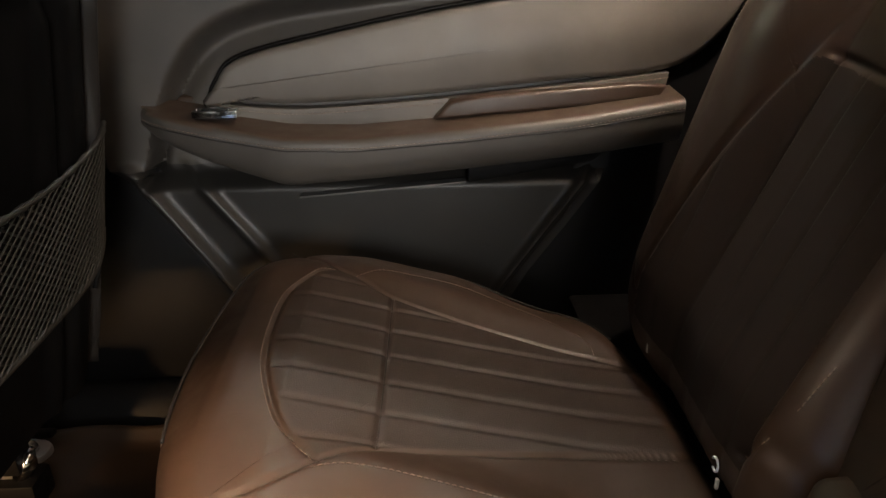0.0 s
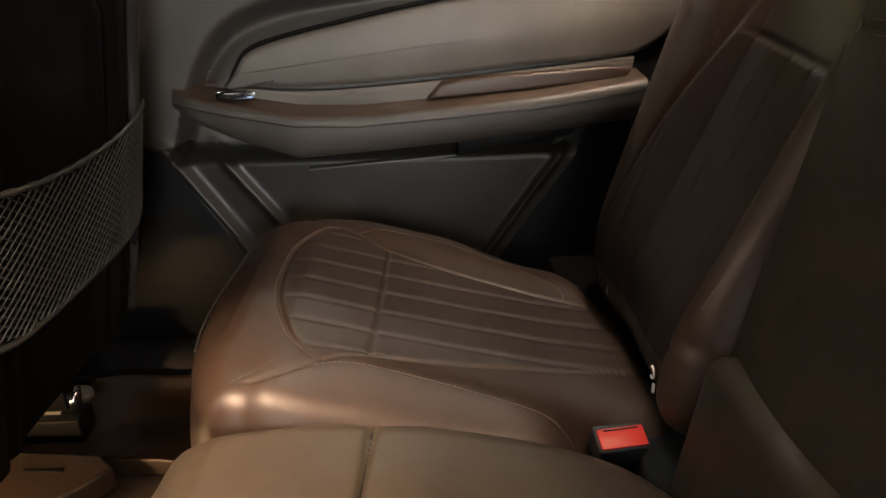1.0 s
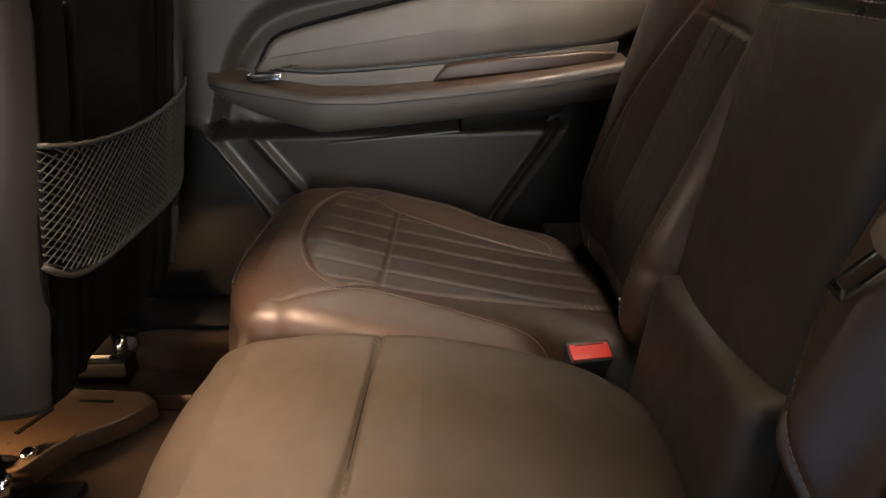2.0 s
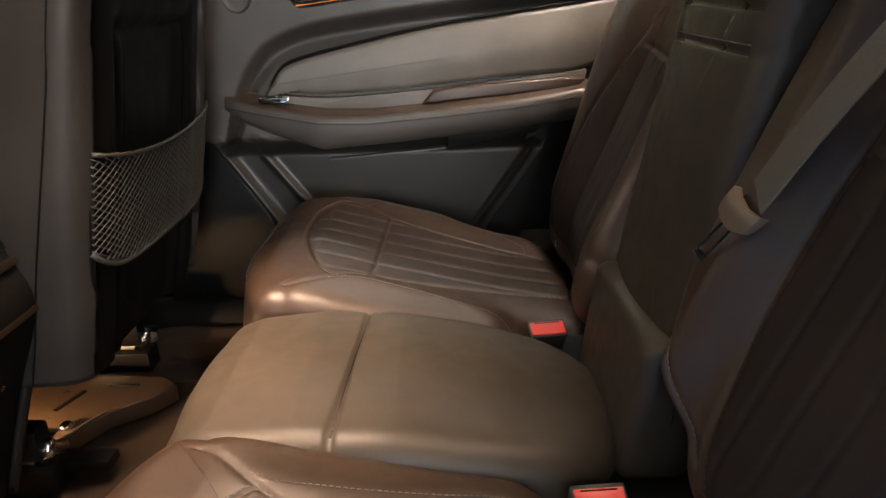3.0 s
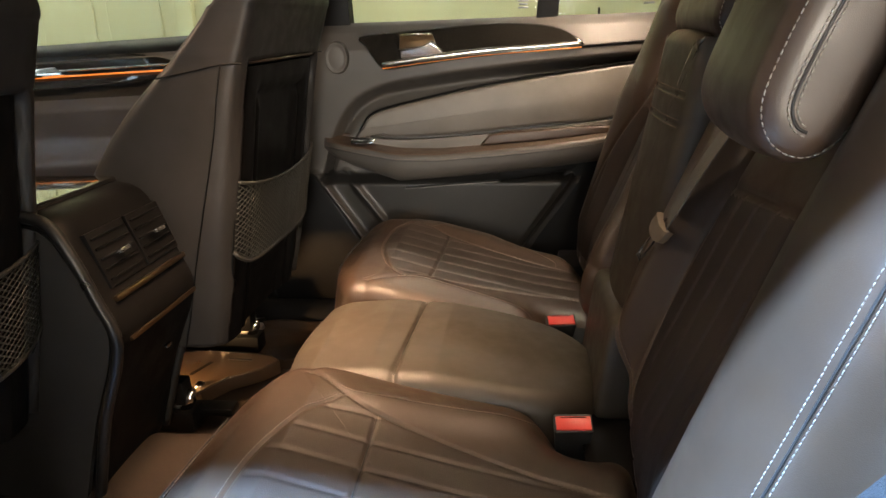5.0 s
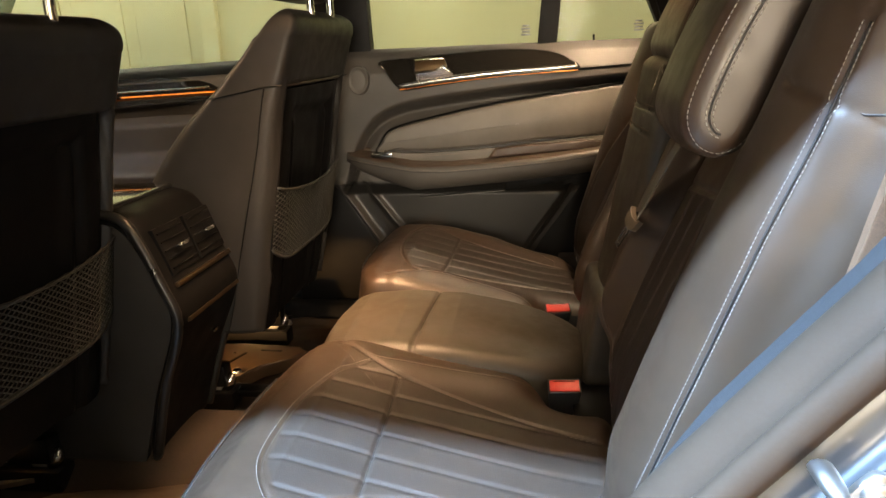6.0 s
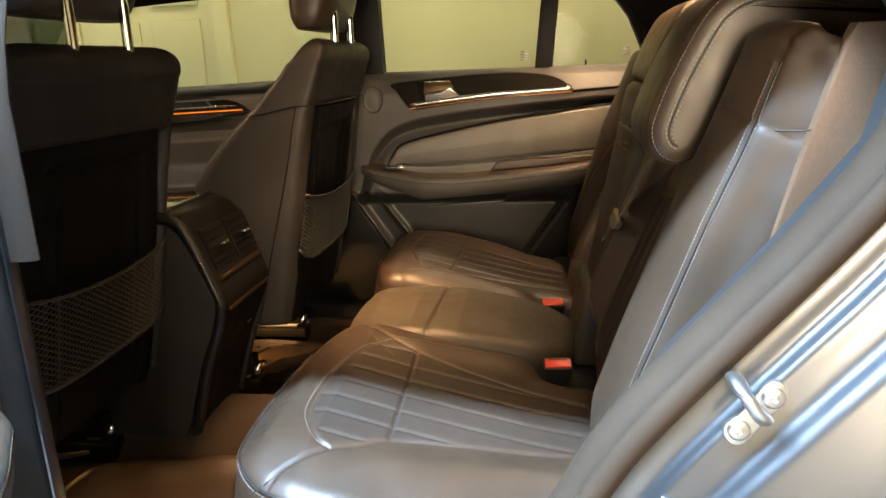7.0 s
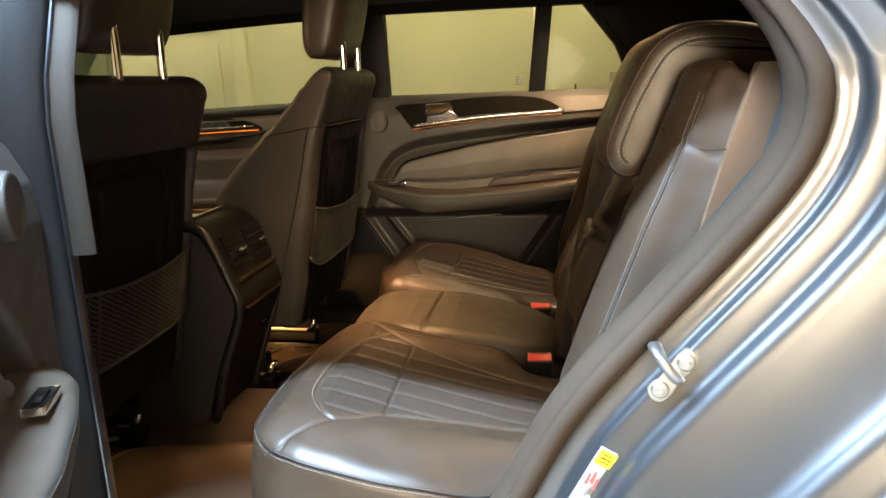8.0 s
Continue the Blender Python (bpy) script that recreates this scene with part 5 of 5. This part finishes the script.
    # pocket with its lip; a black plate stands in for the slot's shaded opening
    part("pocket_lip", plate([(-0.192, 0.942), (0.056, 0.960), (0.056, 0.963), (-0.192, 0.945)], frame_of((0, 0.998, 0), (1, 0, 0), (0, 0, 1)), 0.02, 0.001), grey_trim, door, "grey lip of the door pocket")
    part("pocket_slot_shade", plate([(0.060, 0.961), (0.245, 0.990), (0.262, 1.006), (0.060, 0.990)], frame_of((0, 0.998, 0), (1, 0, 0), (0, 0, 1)), 0.02, 0.002), shell_black, door)
    # gloss trim with chrome strip, amber light line, and lever
    trim_pts = spline([(-0.296, 1.333), (-0.20, 1.341), (0.012, 1.353), (0.13, 1.351), (0.205, 1.339), (0.252, 1.315), (0.268, 1.296), (0.20, 1.291), (0.012, 1.281), (-0.14, 1.267), (-0.225, 1.259), (-0.248, 1.272), (-0.280, 1.312)], 90, True)

    def on_trim(x, z, w=0.0):
        return (x, 1.010 + (z - 1.30) * 0.45 - w, z)

    bm = plate([(x, (z - 1.30)) for x, z in trim_pts], frame_of((0, 1.010, 1.30), (1, 0, 0), (0, 0.41, 0.91)) @ Matrix.Diagonal((1, 1.096, 1, 1)), 0.02, 0.004, 3)
    trim = part("gloss_panel", bm, gloss_trim, door, "glossy black trim panel with bright edge")
    edge = spline([(-0.232, 1.262), (-0.14, 1.272), (0.012, 1.286), (0.15, 1.293), (0.262, 1.298)], 40)
    v, f = tube([on_trim(x, z + 0.004, 0.002) for x, z in edge], [0.005 + 0.0035 * math.sin(math.pi * min(1, i / 30)) for i in range(40)], 10)
    raw("chrome_strip", v, f, satin_chrome, trim, "chrome strip")
    v, f = tube([on_trim(x, z - 0.006, 0.0) for x, z in edge], 0.0012, 6)
    raw("light_line", v, f, amber, trim, "amber ambient light line")
    rim = [on_trim(x, z, 0.001) for x, z in trim_pts]
    v, f = tube(rim, 0.0013, 6, True)
    raw("rim", v, f, strip_black, trim)
    lever_m = frame_of((0, 1.000, 1.30), (1, 0, 0), (0, 0.30, 0.95))
    grip_m = frame_of((0, 0.998, 1.297), (1, 0, 0), (0, -0.30, 0.95))
    lever = part("lever", plate([(-0.186, -0.018), (-0.186, 0.004), (-0.13, 0.010), (-0.106, 0.022), (-0.09, 0.008), (-0.072, -0.014)], grip_m @ Matrix.Translation((0, 0, 0.006)), 0.014, 0.004, 3), satin_chrome, trim, "chrome door lever")
    # the warm tan reflection inside the lever is put into the cup's bronze colour
    part("lever_cup", plate([(-0.188, 0.004), (-0.188, 0.034), (-0.105, 0.036), (-0.098, 0.018), (-0.13, 0.008)], lever_m @ Matrix.Translation((0, 0, -0.001)), 0.008, 0.002), bronze_trim, trim, "cup behind the lever, bronze-toned for a warm reflection")
    v, f = tube([(x, 1.000 + q * 0.30 - 0.006, 1.30 + q * 0.95) for x, q in ((-0.188, 0.0), (-0.187, 0.036), (-0.150, 0.038), (-0.106, 0.037))], 0.002, 6)
    raw("lever_rim", v, f, chrome, trim)
    v, f = tube([(0.262, 1.012, 1.293), (0.36, 1.013, 1.299), (0.505, 1.015, 1.308)], 0.003, 6)
    raw("groove", v, f, shell_black, door)
    v, f = tube([(x, 1.0275, z + 0.004) for x, z in spline(outline[:7], 60)], 0.0032, 6)
    raw("groove", v, f, shell_black, door)
    # tweeter
    c = (-0.352, 1.004, 1.285)
    v, f = [], []
    for r, w in ((0.0, 0.006), (0.6, 0.006), (0.82, 0.004), (0.9, 0.010), (1.0, 0.006), (1.04, -0.010)):
        for t in np.linspace(0, 2 * math.pi, 40, endpoint=False):
            v.append((c[0] + 0.030 * r * math.cos(t), c[1] - w, c[2] + 0.040 * r * math.sin(t)))
    raw("tweeter", v, grid_faces(6, 40, True), soft_door, door, "oval tweeter grille")
    # window frame and glass
    upper = frame_of((0, 1.052, 0), (1, 0, 0), (0, 0, 1))
    frame_part = part("window_frame", plate([(-0.47, 1.36), (-0.322, 1.36), (-0.330, 1.655), (-0.47, 1.655)], upper, 0.045, 0.003), dark_trim, door, "black window frame")
    part("frame_bar", plate([(0.152, 1.364), (0.206, 1.366), (0.234, 1.66), (0.180, 1.66)], upper, 0.04, 0.003), dark_trim, frame_part)
    part("frame_rear", plate([(0.478, 1.36), (0.482, 1.385), (0.430, 1.504), (0.318, 1.645), (0.36, 1.66), (0.46, 1.53), (0.53, 1.40), (0.53, 1.36)], upper, 0.04, 0.003), dark_trim, frame_part)
    part("frame_top", plate([(-0.47, 1.635), (0.34, 1.635), (0.32, 1.672), (-0.47, 1.672)], upper, 0.045, 0.003), dark_trim, frame_part)
    pane = part("window_pane", box(-0.335, 0.17, 1.078, 1.082, 1.34, 1.65, 0.0), glass if far else dark_glass, door, "tinted window glass", False)
    pane.visible_shadow = False
    q = part("quarter_pane", plate([(0.20, 1.34), (0.50, 1.34), (0.49, 1.39), (0.44, 1.51), (0.33, 1.645), (0.22, 1.645)], frame_of((0, 1.078, 0), (1, 0, 0), (0, 0, 1)), 0.004, 0.0), glass, door, "tinted quarter glass", False)
    q.visible_shadow = False
    part("lock_pin", box(0.304, 0.310, 1.072, 1.077, 1.362, 1.384, 0.002), shell_black, door)
    for x0 in (0.120, 0.428):
        for k, wd in enumerate((0.018, 0.026, 0.022, 0.026)):
            part("glass_mark", box(x0 - wd / 2, x0 + wd / 2, 1.0765, 1.0768, 1.412 - k * 0.008, 1.4165 - k * 0.008, 0.0), grey_ink, pane if x0 < 0.3 else q)
    door.matrix_world = m @ door.matrix_world
    return door


rear_door(Matrix.Identity(4), "closed dark rear car door with padded insert and armrest", True)

# far front door, seen between the seats
front_door = thing("front_door", "closed dark front car door with gloss trim and armrest", "car door", at=(-0.9, 1.05, 0.7))
rows = []
for z in np.linspace(0.62, 1.345, 80):
    xs = np.linspace(-1.60, -0.515, 60)
    y = 1.075 - np.interp(z, [0.62, 0.9, 0.955, 0.985, 1.03, 1.055, 1.09, 1.17, 1.20, 1.235, 1.30, 1.33, 1.345], [0.03, 0.035, 0.04, 0.10, 0.11, 0.075, 0.05, 0.055, 0.035, 0.06, 0.055, 0.03, 0.0])
    rows.append([(x, y, z + 0.03 * (x + 1.0)) for x in xs])
v, f = sweep(rows)
skin = solid("inner_skin", v, f, 0.004, soft_door, front_door)
skin.data.materials.append(dark_trim)
for face in skin.data.polygons:
    if face.center.z - 0.03 * (face.center.x + 1.0) > 1.312:
        face.material_index = 1
fm = frame_of((0, 1.008, 1.300), (1, 0, 0.03), (0, 0.40, 0.92))
ftrim = part("gloss_panel", plate(spline([(-1.5, -0.036), (-0.95, -0.034), (-0.845, -0.028), (-0.762, -0.020), (-0.778, 0.004), (-0.83, 0.028), (-0.90, 0.040), (-1.02, 0.046), (-1.5, 0.042)], 60, True).tolist(), fm, 0.012, 0.004, 3), gloss_trim, front_door, "glossy black trim panel")
v, f = tube([(x, 1.000, 1.276 + 0.03 * (x + 1.0)) for x in np.linspace(-1.5, -0.80, 20)], 0.003, 8)
raw("chrome_strip", v, f, chrome, ftrim)
v, f = tube([(x, 0.994, 1.262 + 0.03 * (x + 1.0)) for x in np.linspace(-1.5, -0.78, 20)], 0.0025, 6)
raw("light_line", v, f, amber, ftrim, "amber ambient light line")
part("lever", plate([(-1.19, -0.012), (-1.19, 0.010), (-1.13, 0.014), (-1.10, -0.010)], fm @ Matrix.Translation((0, 0, 0.014)), 0.012, 0.003), chrome, ftrim, "chrome door lever")
fp = part("window_pane", box(-1.55, -0.50, 1.085, 1.089, 1.28, 1.66, 0.0), glass, front_door, "tinted window glass", False)
fp.visible_shadow = False
part("outer_shell", box(-1.62, -0.505, 1.09, 1.17, 0.45, 1.30, 0.01), body_paint, front_door)

# near front door, closed
near_front = thing("front_door", "closed grey front car door with dark tinted window", "car door", at=(-1.0, -0.55, 0.7))
part("outer_shell", box(-1.62, -0.61, -0.68, -0.57, 0.45, 1.32, 0.02), body_paint, near_front)
part("inner_skin", box(-1.60, -0.62, -0.572, -0.535, 0.55, 1.33, 0.012), soft_door, near_front)
np_ = part("window_pane", plate([(-1.55, 1.30), (-0.60, 1.30), (-0.60, 1.66), (-1.15, 1.66)], frame_of((0, -0.585, 0), (1, 0, 0), (0, 0.35, 1)) @ Matrix.Translation((0, 0, 0)), 0.004, 0.0), dark_glass, near_front, "dark tinted window glass", False)

# near rear door, swung open on its hinges at the centre pillar
HINGE = Vector((-0.470, -0.555, 0))
mirror = Matrix.Translation((0, MID, 0)) @ Matrix.Diagonal((1, -1, 1, 1)) @ Matrix.Translation((0, -MID, 0))
swing = Matrix.Translation(HINGE) @ Matrix.Rotation(radians(-68), 4, "Z") @ Matrix.Translation(-HINGE)
rear_door(swing @ mirror, "open dark rear car door swung out on its hinges", False)
